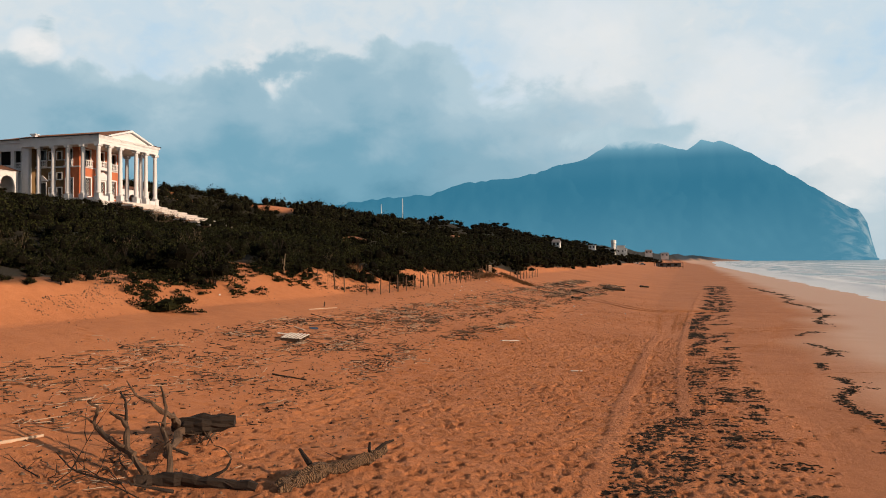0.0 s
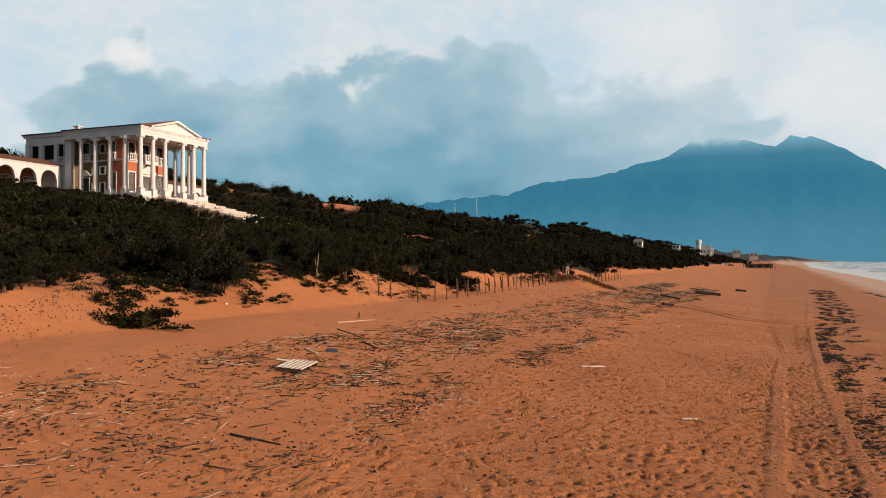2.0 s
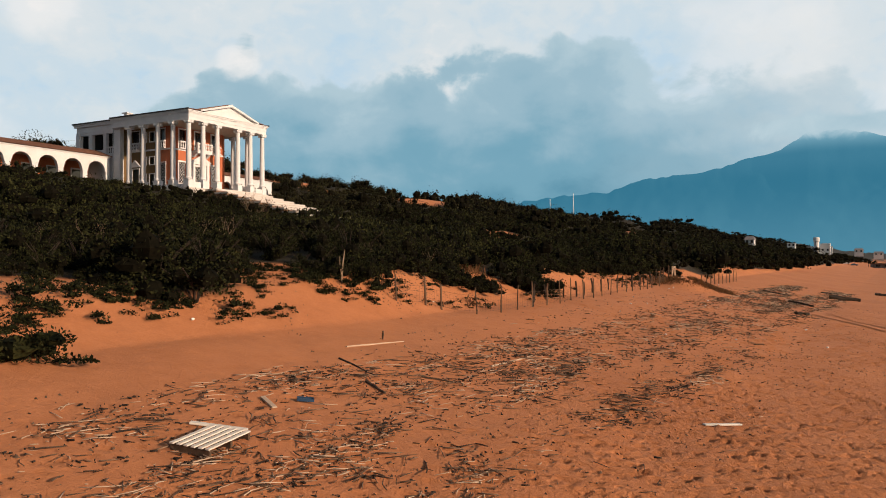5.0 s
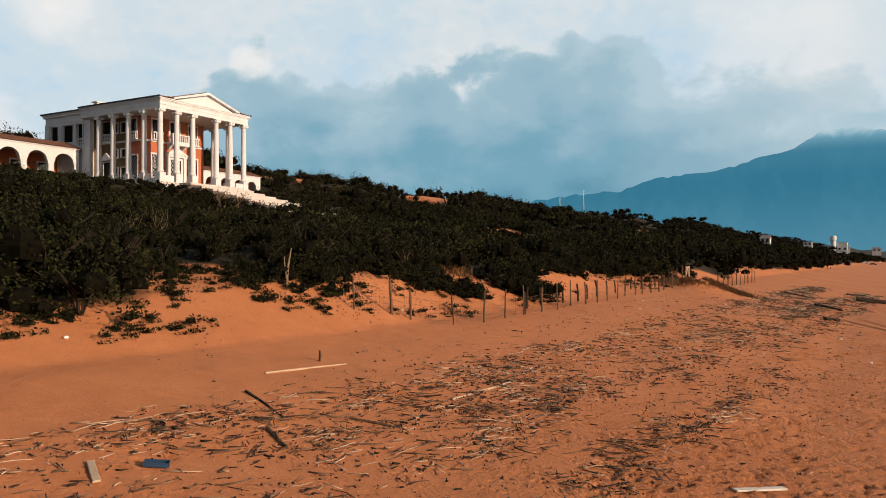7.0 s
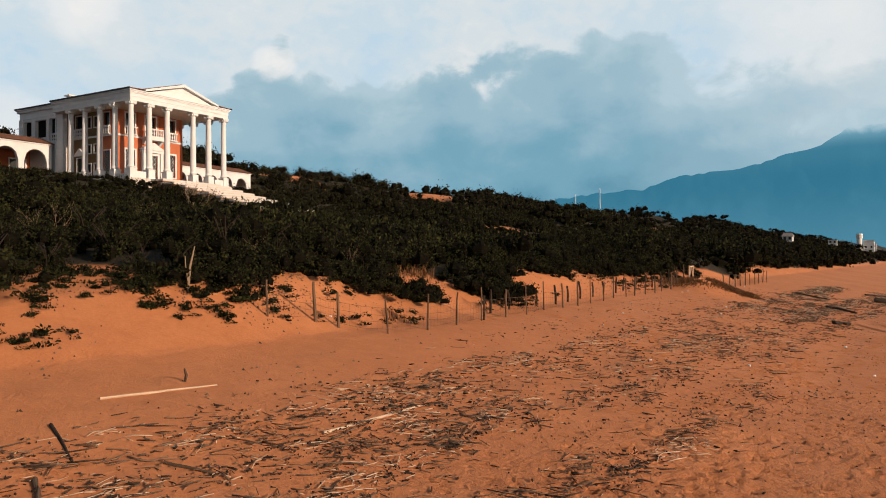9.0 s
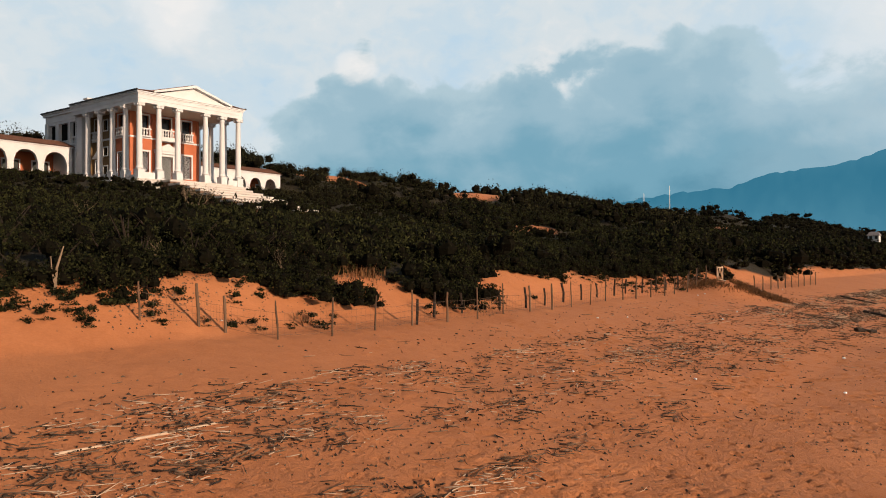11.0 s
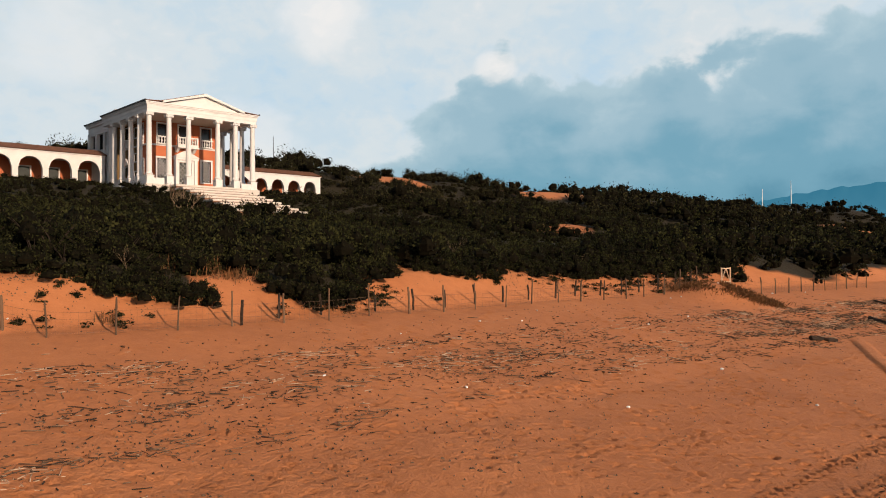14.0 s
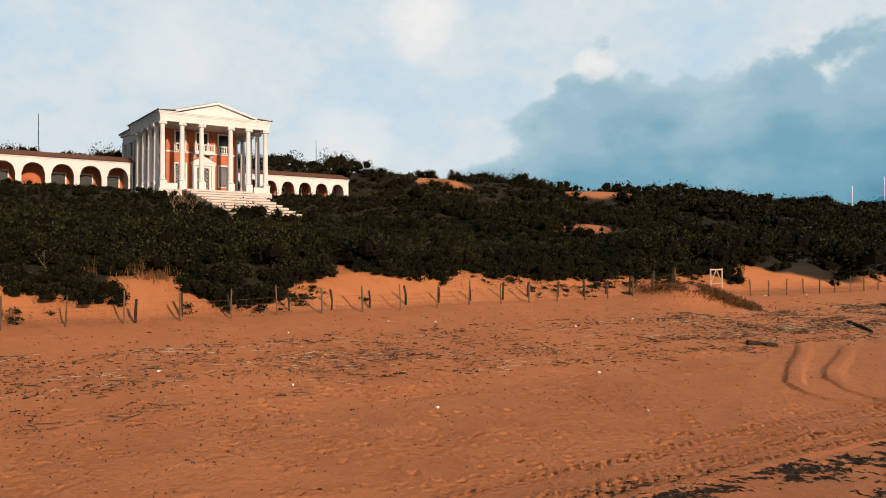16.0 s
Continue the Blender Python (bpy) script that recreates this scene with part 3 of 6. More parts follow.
def build_sea():
    gx = spaced((30, 120, 1.5), (120, 400, 8), (400, 4600, 300))
    gy = spaced((-600, 0, 100), (0, 500, 5), (500, 1500, 20), (1500, 4700, 200))
    X, Y = np.meshgrid(gx, gy)
    xs = X - along(Y)
    d = xs - 37 + 3 * value_noise(X, Y, 28, 21) + 1.2 * value_noise(X, Y, 9, 22)
    wave, crest = 0.0, 0.0
    for off, amp in ((14, 0.45), (30, 0.7), (48, 0.8), (70, 0.8), (98, 0.7), (140, 0.6), (200, 0.6)):
        q = d - off + 5 * value_noise(X, Y, 60, 23 + off)
        on = np.clip(0.6 + 0.9 * value_noise(X, Y, 45, 30 + off), 0, 1)
        wave = wave + amp * np.exp(-(q / 3.0) ** 2) * on
        crest = crest + np.exp(-((q + 2) / (4 + off / 25)) ** 2) * on
    Z = SEA + wave + 0.05 * value_noise(X, Y, 5, 40)
    ny, nx = X.shape
    idx = np.arange(nx * ny).reshape(ny, nx)
    faces = np.stack([idx[:-1, :-1], idx[:-1, 1:], idx[1:, 1:], idx[1:, :-1]], -1).reshape(-1, 4)
    me = array_mesh("sea", np.stack([X, Y, Z], -1).reshape(-1, 3), faces, SEA_WATER, True)
    at = me.attributes.new("surf", "FLOAT", "POINT")
    at.data.foreach_set("value", np.clip(0.9 * np.exp(-(np.maximum(d, 0) / 16) ** 2) + crest + 0.15, 0, 1).astype(np.float32).ravel())
    return tagged(new("water", me), "grey-blue sea with white breaking surf", "sea", kind="structure")


build_sea()

# ---- far mountain ----
# crest: degrees left of +y, degrees above the horizon
CREST = [(34, 2.00), (30, 2.72), (26, 3.52), (22.78, 4.22), (19.08, 4.67), (16.17, 4.87), (14.51, 5.62), (12.43, 5.87), (10.36, 5.97), (7.89, 6.52), (6.25, 7.07), (4.63, 7.42), (3.02, 8.42), (1.05, 8.52), (-0.5, 8.22), (-2.22, 7.72), (-3.17, 8.37), (-4.65, 8.12), (-6.46, 7.17), (-8.91, 5.67), (-10.94, 4.27), (-12.9, 3.17), (-13.37, 2.37), (-13.68, 1.00), (-14.01, -0.30)]


def build_mountain():
    ca = np.array([c[0] for c in CREST][::-1], float)
    ch = np.array([c[1] for c in CREST][::-1], float)
    az = np.linspace(-14.01, 34, 520)
    h = np.interp(az, ca, ch)
    v = np.linspace(0, 1.25, 60)
    A, V = np.meshgrid(az, v)
    Hh = np.broadcast_to(h, A.shape)
    R = 3650 + 700 * V
    rise = np.where(V <= 1, 0.30 * V + 0.70 * V ** 1.7, 1 - (V - 1) * 2.2)
    zc = np.tan(np.radians(np.maximum(Hh, -0.3))) * 4350
    Xm, Ym = -np.sin(np.radians(A)) * R, np.cos(np.radians(A)) * R
    rough = 45 * value_noise(Xm, Ym, 260, 51) + 22 * value_noise(Xm, Ym, 110, 52) + 9 * value_noise(Xm, Ym, 45, 53)
    Z = zc * rise + rough * np.clip(V * (1.02 - V) * 5, 0, 1) * np.clip(Hh / 3, 0, 1) + 6.2 - 12 * (V == 0)
    # small teeth along the crest
    Z = Z + 6 * value_noise(A * 10, A * 0, 4, 55) * np.exp(-((V - 1) / 0.1) ** 2)
    ny, nx = A.shape
    idx = np.arange(nx * ny).reshape(ny, nx)
    faces = np.stack([idx[:-1, 1:], idx[:-1, :-1], idx[1:, :-1], idx[1:, 1:]], -1).reshape(-1, 4)
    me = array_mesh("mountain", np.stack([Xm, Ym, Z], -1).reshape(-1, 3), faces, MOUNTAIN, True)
    at = me.attributes.new("rock", "FLOAT", "POINT")
    at.data.foreach_set("value", np.clip((-10.5 - A) / 3, 0, 0.8).astype(np.float32).ravel())
    return tagged(new("backdrop_mountain", me), "hazy blue mountain headland beyond the beach", "mountain", kind="structure")


build_mountain()


def build_cloud_cap():
    """A bank of cloud far off that wraps the summit of the headland."""
    m = bpy.data.materials.new("summit_cloud")
    m.use_nodes = True
    nt = m.node_tree
    nt.nodes.clear()
    co = nt.nodes.new("ShaderNodeTexCoord").outputs["Object"]
    puff = noise_node(nt, co, 0.006, 6.0, 0.6, 0.4)
    at = nt.nodes.new("ShaderNodeAttribute")
    at.attribute_name = "thick"
    dens = ramp_node(nt, math_node(nt, "MULTIPLY_ADD", puff, 1.3, math_node(nt, "SUBTRACT", at.outputs["Fac"], 0.85)), [(0.05, 0.0), (0.6, 0.95)])
    glow = nt.nodes.new("ShaderNodeEmission")
    nt.links.new(mix_rgb(nt, puff, (0.30, 0.46, 0.55), (0.52, 0.63, 0.68)), glow.inputs[0])
    clear = nt.nodes.new("ShaderNodeBsdfTransparent")
    mix = nt.nodes.new("ShaderNodeMixShader")
    nt.links.new(dens, mix.inputs[0])
    nt.links.new(clear.outputs[0], mix.inputs[1])
    nt.links.new(glow.outputs[0], mix.inputs[2])
    nt.links.new(mix.outputs[0], nt.nodes.new("ShaderNodeOutputMaterial").inputs[0])
    A, E = np.meshgrid(np.linspace(-6, 12, 90), np.linspace(6.0, 10.5, 40))
    R = 3600.0
    co = np.stack([-np.sin(np.radians(A)) * R, np.cos(np.radians(A)) * R, 6.2 + np.tan(np.radians(E)) * R], -1).reshape(-1, 3)
    ny, nx = A.shape
    idx = np.arange(nx * ny).reshape(ny, nx)
    faces = np.stack([idx[:-1, 1:], idx[:-1, :-1], idx[1:, :-1], idx[1:, 1:]], -1).reshape(-1, 4)
    me = array_mesh("backdrop_cloud", co, faces, m, True)
    low = np.interp(A, [-6, -4.2, -2.8, -1.5, 0.5, 3, 6, 12], [10, 9.2, 8.5, 7.9, 7.9, 7.9, 7.8, 7.8])
    thick = np.clip((E - low) / 1.3 + 0.35, 0, 1) * np.clip((low + 2.4 - E) / 1.2, 0, 1) * np.clip((10.3 - E) / 1.2, 0, 1) * np.clip((A + 5) / 3, 0, 1) * np.clip((9 - A) / 6, 0, 1)
    me.attributes.new("thick", "FLOAT", "POINT").data.foreach_set("value", thick.astype(np.float32).ravel())
    return tagged(new("backdrop_cloud", me), "pale grey cloud hanging round the far summit", "cloud", kind="structure")


build_cloud_cap()

# ---- villa ----
FLOOR_Z, CAP_Z, EAVE_Z = 15.5, 23.9, 25.1
COL_Y = [97.4, 99.8, 102.25, 106.05, 108.45, 110.85]
COL_X = [-81.7, -84.35, -87.0, -89.6]
MID_Y = 104.12
villa = thing("villa", (-88, MID_Y, 14.0), "white and orange columned villa with a pediment on the dune", "villa")


def wall_cells(bm, axis, lo, hi, z0, z1, a, b, holes):
    """A wall of thickness a..b along an axis ('x' or 'y'), from lo to hi, with rectangular holes (u0, u1, z0, z1)."""
    us = sorted({lo, hi, *[h[0] for h in holes], *[h[1] for h in holes]})
    zs = sorted({z0, z1, *[h[2] for h in holes], *[h[3] for h in holes]})
    for u0, u1 in zip(us, us[1:]):
        for w0, w1 in zip(zs, zs[1:]):
            um, wm = (u0 + u1) / 2, (w0 + w1) / 2
            if any(h[0] < um < h[1] and h[2] < wm < h[3] for h in holes):
                continue
            if axis == "y":
                box(bm, a, b, u0, u1, w0, w1)
            else:
                box(bm, u0, u1, a, b, w0, w1)


def opening(axis, face, out, u0, u1, z0, z1, fill, parent, frame_mat, depth=0.22, trim=0.16, name="window", grille=False):
    """A framed pane or door set back in a wall. face: the wall's outer plane; out: +1 or -1, the way it looks."""
    def slab(bm, a, b, p0, p1, q0, q1):
        a, b = sorted((face + out * a, face + out * b))
        if axis == "y":
            box(bm, a, b, p0, p1, q0, q1)
        else:
            box(bm, p0, p1, a, b, q0, q1)
    bm = bmesh.new()
    slab(bm, -depth - 0.05, -depth, u0, u1, z0, z1)
    pane = part(name, bm, fill, parent)
    bm = bmesh.new()
    for p0, p1, q0, q1 in ((u0 - trim, u0, z0, z1 + trim), (u1, u1 + trim, z0, z1 + trim), (u0, u1, z1, z1 + trim), (u0 - trim, u1 + trim, z0 - 0.12, z0)):
        slab(bm, -0.02, 0.06, p0, p1, q0, q1)
    part("frame", bm, frame_mat, pane, "white plaster surround")
    if grille:
        bm = bmesh.new()
        w, h = u1 - u0, z1 - z0
        s = w / 3.0
        k = -int(h / s) - 1
        while k * s < w:
            for sg in (1, -1):
                a0, b0 = k * s, 0.0
                a1, b1 = k * s + h, h
                if a0 < 0:
                    b0, a0 = -a0, 0.0
                if a1 > w:
                    b1, a1 = b1 - (a1 - w), w
                if b1 - b0 > 0.1:
                    pa, pb = (u0 + a0, u0 + a1) if sg > 0 else (u1 - a0, u1 - a1)
                    o = face + out * (-depth + 0.06)
                    qa, qb = ((o, pa, z0 + b0), (o, pb, z0 + b1)) if axis == "y" else ((pa, o, z0 + b0), (pb, o, z0 + b1))
                    tube(bm, [qa, qb], [0.022, 0.022], 4)
            k += 1
        part("lattice_grille", bm, WHITE, pane, "white painted lattice")
    return pane


def baluster_mesh():
    bm = bmesh.new()
    lathe(bm, [(0.09, 0), (0.09, 0.08), (0.05, 0.12), (0.11, 0.32), (0.05, 0.62), (0.09, 0.68), (0.09, 0.76)], 8)
    return data_of(bm, "baluster", WHITE, True)


BALUSTER = baluster_mesh()


def balustrade(axis, at, u0, u1, z, parent, posts=3):
    for q0, q1, r, nm in ((z, z + 0.12, 0.13, "bottom_rail"), (z + 0.88, z + 1.0, 0.15, "balustrade")):
        bm = bmesh.new()
        if axis == "y":
            box(bm, at - r, at + r, u0, u1, q0, q1)
        else:
            box(bm, u0, u1, at - r, at + r, q0, q1)
        rail = part(nm, bm, WHITE, parent, "white stone balustrade" if nm == "balustrade" else "")
    n = max(3, round((u1 - u0) / 0.34))
    for i in range(n):
        u = u0 + (i + 0.5) * (u1 - u0) / n
        part("baluster", BALUSTER, WHITE, rail, at=(at, u, z + 0.12) if axis == "y" else (u, at, z + 0.12))


def build_columns():
    bm = bmesh.new()
    h0, h1 = FLOOR_Z + 1.05, CAP_Z - 0.42
    lathe(bm, [(0.36, 0), (0.36, 0.08), (0.42, 0.10), (0.42, 0.2), (0.35, 0.26), (0.33, 0.5), (0.33, 2.6), (0.28, h1 - h0 - 0.2), (0.31, h1 - h0 - 0.14), (0.28, h1 - h0 - 0.08), (0.30, h1 - h0)], 20)
    shaft = data_of(bm, "column", WHITE, True)
    bm = bmesh.new()
    box(bm, -0.47, 0.47, -0.47, 0.47, 0, 0.14)
    box(bm, -0.42, 0.42, -0.42, 0.42, 0.14, 0.93)
    box(bm, -0.47, 0.47, -0.47, 0.47, 0.93, 1.05)
    ped = data_of(bm, "pedestal", WHITE)
    bm = bmesh.new()
    # ionic capital: four volutes below a square slab
    for sx in (-1, 1):
        for k in range(2):
            tmp = bmesh.new()
            lathe(tmp, [(0.17, -0.36), (0.19, -0.3), (0.13, 0), (0.19, 0.3), (0.17, 0.36)], 10)
            bmesh.ops.transform(tmp, matrix=pose(0.30 * sx, 0, 0.17, 90, 0, 0), verts=tmp.verts[:])
            if k:
                bmesh.ops.transform(tmp, matrix=pose(0, 0, 0, 0, 0, 90), verts=tmp.verts[:])
            me = bpy.data.meshes.new("tmp")
            tmp.to_mesh(me)
            bm.from_mesh(me)
            tmp.free()
            bpy.data.meshes.remove(me)
    box(bm, -0.30, 0.30, -0.30, 0.30, 0.02, 0.3)
    box(bm, -0.45, 0.45, -0.45, 0.45, 0.30, 0.42)
    cap = data_of(bm, "capital", WHITE)
    spots = [(-79.0, y) for y in COL_Y] + [(x, y) for x in COL_X for y in (COL_Y[0], COL_Y[-1])]
    for x, y in spots:
        c = part("column", shaft, WHITE, villa, "white round column", at=(x, y, h0))
        part("pedestal", ped, WHITE, c, at=(x, y, FLOOR_Z))
        part("capital", cap, WHITE, c, "white scrolled capital", at=(x, y, h1))


def build_villa():
    # terrace and plinth
    bm = bmesh.new()
    box(bm, -93.0, -78.35, 96.75, 111.5, 10.5, FLOOR_Z)
    part("terrace", bm, STEP, villa, "pale stone terrace")
    for y0, y1 in ((96.93, 99.6), (108.6, 111.32)):
        bm = bmesh.new()
        box(bm, -79.35, -78.65, y0 + 0.5, y1 - 0.5, FLOOR_Z, FLOOR_Z + 0.75)
        part("plinth_wall", bm, WHITE, villa)
    for y in (COL_Y[0], COL_Y[-1]):
        bm = bmesh.new()
        box(bm, -92.5, -79.5, y - 0.18, y + 0.18, FLOOR_Z, FLOOR_Z + 0.5)
        part("plinth_wall", bm, WHITE, villa)
    # inner house
    up = [(100.55, 101.75, 21.15, 23.6), (103.3, 104.75, 21.15, 23.6), (106.3, 107.6, 21.15, 23.6)]
    dn = [(100.5, 101.8, 16.6, 19.35), (103.35, 105.0, 15.55, 19.0), (106.35, 107.65, 16.6, 19.35)]
    bm = bmesh.new()
    wall_cells(bm, "y", 99.3, 108.75, FLOOR_Z, CAP_Z, -84.35, -84.0, up + dn)
    part("wall", bm, ORANGE, villa, "sunlit orange plaster facade")
    side_holes = [(-86.3, -85.2, 21.15, 23.6), (-86.4, -85.1, 15.6, 19.2), (-91.4, -89.9, 21.15, 23.6), (-91.2, -90.0, 15.6, 18.6)] + \
        [(x - 0.42, x + 0.42, z, z + dz) for x in (-87.55, -89.0) for z, dz in ((16.3, 1.5), (19.1, 0.95), (22.1, 1.2))]
    for y0, y1, out in ((99.3, 99.65, -1), (108.4, 108.75, 1)):
        bm = bmesh.new()
        wall_cells(bm, "x", -86.75, -84.35, FLOOR_Z, CAP_Z, y0, y1, side_holes[:2])
        part("wall", bm, ORANGE, villa, "orange plaster side wall")
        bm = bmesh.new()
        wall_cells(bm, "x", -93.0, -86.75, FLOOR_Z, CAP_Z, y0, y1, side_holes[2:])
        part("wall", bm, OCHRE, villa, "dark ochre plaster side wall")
        face = y0 if out < 0 else y1
        for u0, u1, z0, z1 in side_holes:
            opening("x", face, out, u0, u1, z0, z1, GLASS if z0 > 18 else DOORWOOD, villa, WHITE, 0.25, 0.12, "window" if z0 > 16 else "door", grille=(z0 < 16 and u0 > -87))
        bm = bmesh.new()
        ga, gb = sorted((face, face + out * 0.22))
        hexa(bm, [(-91.7, ga, 18.85), (-89.5, ga, 18.85), (-89.5, gb, 18.85), (-91.7, gb, 18.85), (-90.65, ga, 19.75), (-90.55, ga, 19.75), (-90.55, gb, 19.75), (-90.65, gb, 19.75)])
        part("door_gable", bm, WHITE, villa, "small white gable over the side door")
        for u0, u1 in ((-86.5, -85.0), (-91.6, -89.7)):
            balustrade("x", face + out * 0.2, u0, u1, 21.05, villa)
    # string course between the storeys
    bm = bmesh.new()
    box(bm, -84.0, -83.9, 99.2, 108.85, 20.85, 21.05)
    for y0, y1 in ((99.2, 99.3), (108.75, 108.85)):
        box(bm, -93.0, -83.9, y0, y1, 20.85, 21.05)
    part("string_course", bm, WHITE, villa)
    for ya, yb, za, zb in ((99.303, 99.65, FLOOR_Z, 20.84), (108.4, 108.747, FLOOR_Z, 20.84), (99.303, 99.65, 21.06, CAP_Z - 0.01), (108.4, 108.747, 21.06, CAP_Z - 0.01),
                           (102.15, 102.75, 21.06, CAP_Z - 0.01), (105.3, 105.9, 21.06, CAP_Z - 0.01)):
        bm = bmesh.new()
        box(bm, -84.0, -83.95, ya, yb, za, zb)
        part("pilaster", bm, ORANGE, villa)
    for u0, u1, z0, z1 in up:
        opening("y", -84.0, 1, u0, u1, z0, z1, GLASS, villa, WHITE, 0.25, 0.18)
    for i in (0, 2):
        opening("y", -84.0, 1, *dn[i], GLASS, villa, WHITE, 0.25, 0.2, grille=True)
        balustrade("y", -83.7, up[i][0] - 0.15, up[i][1] + 0.15, 21.05, villa)
    opening("y", -84.0, 1, *dn[1], DOORWOOD, villa, WHITE, 0.25, 0.28, "door", grille=True)
    # balcony over the door
    bm = bmesh.new()
    box(bm, -83.9, -82.9, 102.7, 105.4, 20.7, 21.05)
    for y in (102.75, 104.95):
        hexa(bm, [(-83.9, y, 20.2), (-83.75, y, 20.2), (-83.75, y + 0.35, 20.2), (-83.9, y + 0.35, 20.2), (-83.9, y, 20.7), (-83.1, y, 20.7), (-83.1, y + 0.35, 20.7), (-83.9, y + 0.35, 20.7)])
    for y in (102.7, 105.2):
        box(bm, -83.15, -82.9, y, y + 0.2, 21.05, 22.1)
    part("balcony", bm, WHITE, villa, "small white balcony over the door")
    balustrade("y", -83.03, 102.92, 105.18, 21.05, villa)
    # door case with a small pediment
    bm = bmesh.new()
    for y in (102.62, 105.3):
        box(bm, -84.0, -83.75, y, y + 0.4, FLOOR_Z, 19.3)
    box(bm, -84.0, -83.7, 102.5, 105.82, 19.3, 19.6)
    vv = [(-84.0, 102.3, 19.6), (-83.6, 102.3, 19.6), (-83.6, 106.0, 19.6), (-84.0, 106.0, 19.6)]
    hexa(bm, vv + [(-84.0, 104.05, 20.5), (-83.6, 104.05, 20.5), (-83.6, 104.25, 20.5), (-84.0, 104.25, 20.5)])
    part("door_case", bm, WHITE, villa, "white door surround with a pointed pediment")
    # portico ceiling and entablature
    bm = bmesh.new()
    box(bm, -93.0, -79.4, 97.75, 110.5, CAP_Z, CAP_Z + 0.15)
    part("portico_ceiling", bm, CEIL, villa)
    yl, yh = COL_Y[0], COL_Y[-1]
    for nm, z0, z1, o in (("architrave", CAP_Z, CAP_Z + 0.42, 0.36), ("frieze", CAP_Z + 0.42, CAP_Z + 0.8, 0.41), ("moulding", CAP_Z + 0.8, CAP_Z + 0.92, 0.46), ("corona", CAP_Z + 0.92, EAVE_Z - 0.12, 0.54), ("cornice", EAVE_Z - 0.12, EAVE_Z, 0.62)):
        for x0, x1, ya, yb in ((-79.36, -79.0 + o, yl - o, yh + o), (-92.6, -79.36, yl - o, yl + 0.36), (-92.6, -79.36, yh - 0.36, yh + o)):
            bm = bmesh.new()
            box(bm, x0, x1, ya, yb, z0, z1)
            part(nm, bm, WHITE, villa)
    # pediment
    y0, y1, ap = 98.8, 109.4, 26.85
    bm = bmesh.new()
    def tri(xa, xb, a0, a1, zb, zt):
        v = [bm.verts.new(p) for p in ((xa, a0, zb), (xa, a1, zb), (xa, MID_Y + 0.1, zt), (xb, a0, zb), (xb, a1, zb), (xb, MID_Y + 0.1, zt))]
        for f in ((2, 1, 0), (3, 4, 5), (0, 1, 4, 3), (1, 2, 5, 4), (2, 0, 3, 5)):
            bm.faces.new([v[i] for i in f])
    tri(-79.3, -78.75, y0 + 0.5, y1 - 0.5, EAVE_Z, ap - 0.22)
    part("pediment", bm, WHITE, villa, "white triangular pediment")
    bm = bmesh.new()
    for a, b in ((y0, MID_Y + 0.1), (y1, MID_Y + 0.1)):
        hexa(bm, [(-78.75, a, EAVE_Z), (-78.3, a, EAVE_Z), (-78.3, b, ap - 0.3), (-78.75, b, ap - 0.3), (-78.75, a, EAVE_Z + 0.22), (-78.3, a, EAVE_Z + 0.22), (-78.3, b, ap), (-78.75, b, ap)])
    part("raking_cornice", bm, WHITE, villa)
    # body behind the portico
    holes_s = [(-100.0, -98.35, 20.75, 23.55), (-97.6, -95.4, 21.4, 23.55), (-94.8, -93.3, 20.75, 23.55)]
    for y0w, y1w, out in ((98.1, 98.5, -1), (109.8, 110.2, 1)):
        bm = bmesh.new()
        wall_cells(bm, "x", -100.75, -91.95, 11.0, CAP_Z, y0w, y1w, holes_s)
        part("wall", bm, WHITE, villa, "white plaster wall of the rear block")
        f = y0w if out < 0 else y1w
        for i, h in enumerate(holes_s):
            # flat dark pane stands in for the loggia's shade
            opening("x", f, out, *h, VOID, villa, WHITE, 0.36, 0.06)
            if i != 1:
                balustrade("x", f - out * 0.16, h[0], h[1], 20.75, villa)
    # end walls take the dark ochre to paint the shade of the covered recess
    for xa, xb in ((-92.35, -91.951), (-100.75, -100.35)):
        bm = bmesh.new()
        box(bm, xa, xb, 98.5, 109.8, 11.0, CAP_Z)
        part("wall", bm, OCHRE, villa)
    bm = bmesh.new()
    for z0, z1, o in ((CAP_Z, CAP_Z + 0.8, 0.06), (CAP_Z + 0.8, EAVE_Z - 0.12, 0.3), (EAVE_Z - 0.12, EAVE_Z, 0.42)):
        box(bm, -100.75 - o, -92.6, 98.1 - o, 110.2 + o, z0, z1)
    part("cornice", bm, WHITE, villa)
    for y in (98.02, 109.9):
        for xa, xb in ((-93.2, -92.0), (-100.85, -100.2)):
            bm = bmesh.new()
            box(bm, xa, xb, y - 0.06, y + 0.42, 11.0, CAP_Z - 0.003)
            part("corner_pier", bm, WHITE, villa)
    bm = bmesh.new()
    tube(bm, [(-93.35, 97.95, 24.4), (-93.35, 97.95, 16.5)], [0.06, 0.06], 6)
    part("downpipe", bm, METAL, villa)
    # roof: low hipped tiles behind, gabled towards the pediment
    bm = bmesh.new()
    e = EAVE_Z + 0.02
    ridge = 26.85
    def tiled(p00, p10, p01, p11, n):
        """A tiled slope with rounded courses running down from the ridge edge p01-p11 to the eave p00-p10."""
        p00, p10, p01, p11 = map(Vector, (p00, p10, p01, p11))
        nrm = (p10 - p00).cross(p01 - p00).normalized()
        if nrm.z < 0:
            nrm = -nrm
        prev = None
        for i in range(n * 4 + 1):
            t = i / (n * 4)
            up_ = nrm * (0.09 * abs(math.sin(i * math.pi / 4)))
            cur = (bm.verts.new(p00.lerp(p10, t) + up_), bm.verts.new(p01.lerp(p11, t) + up_))
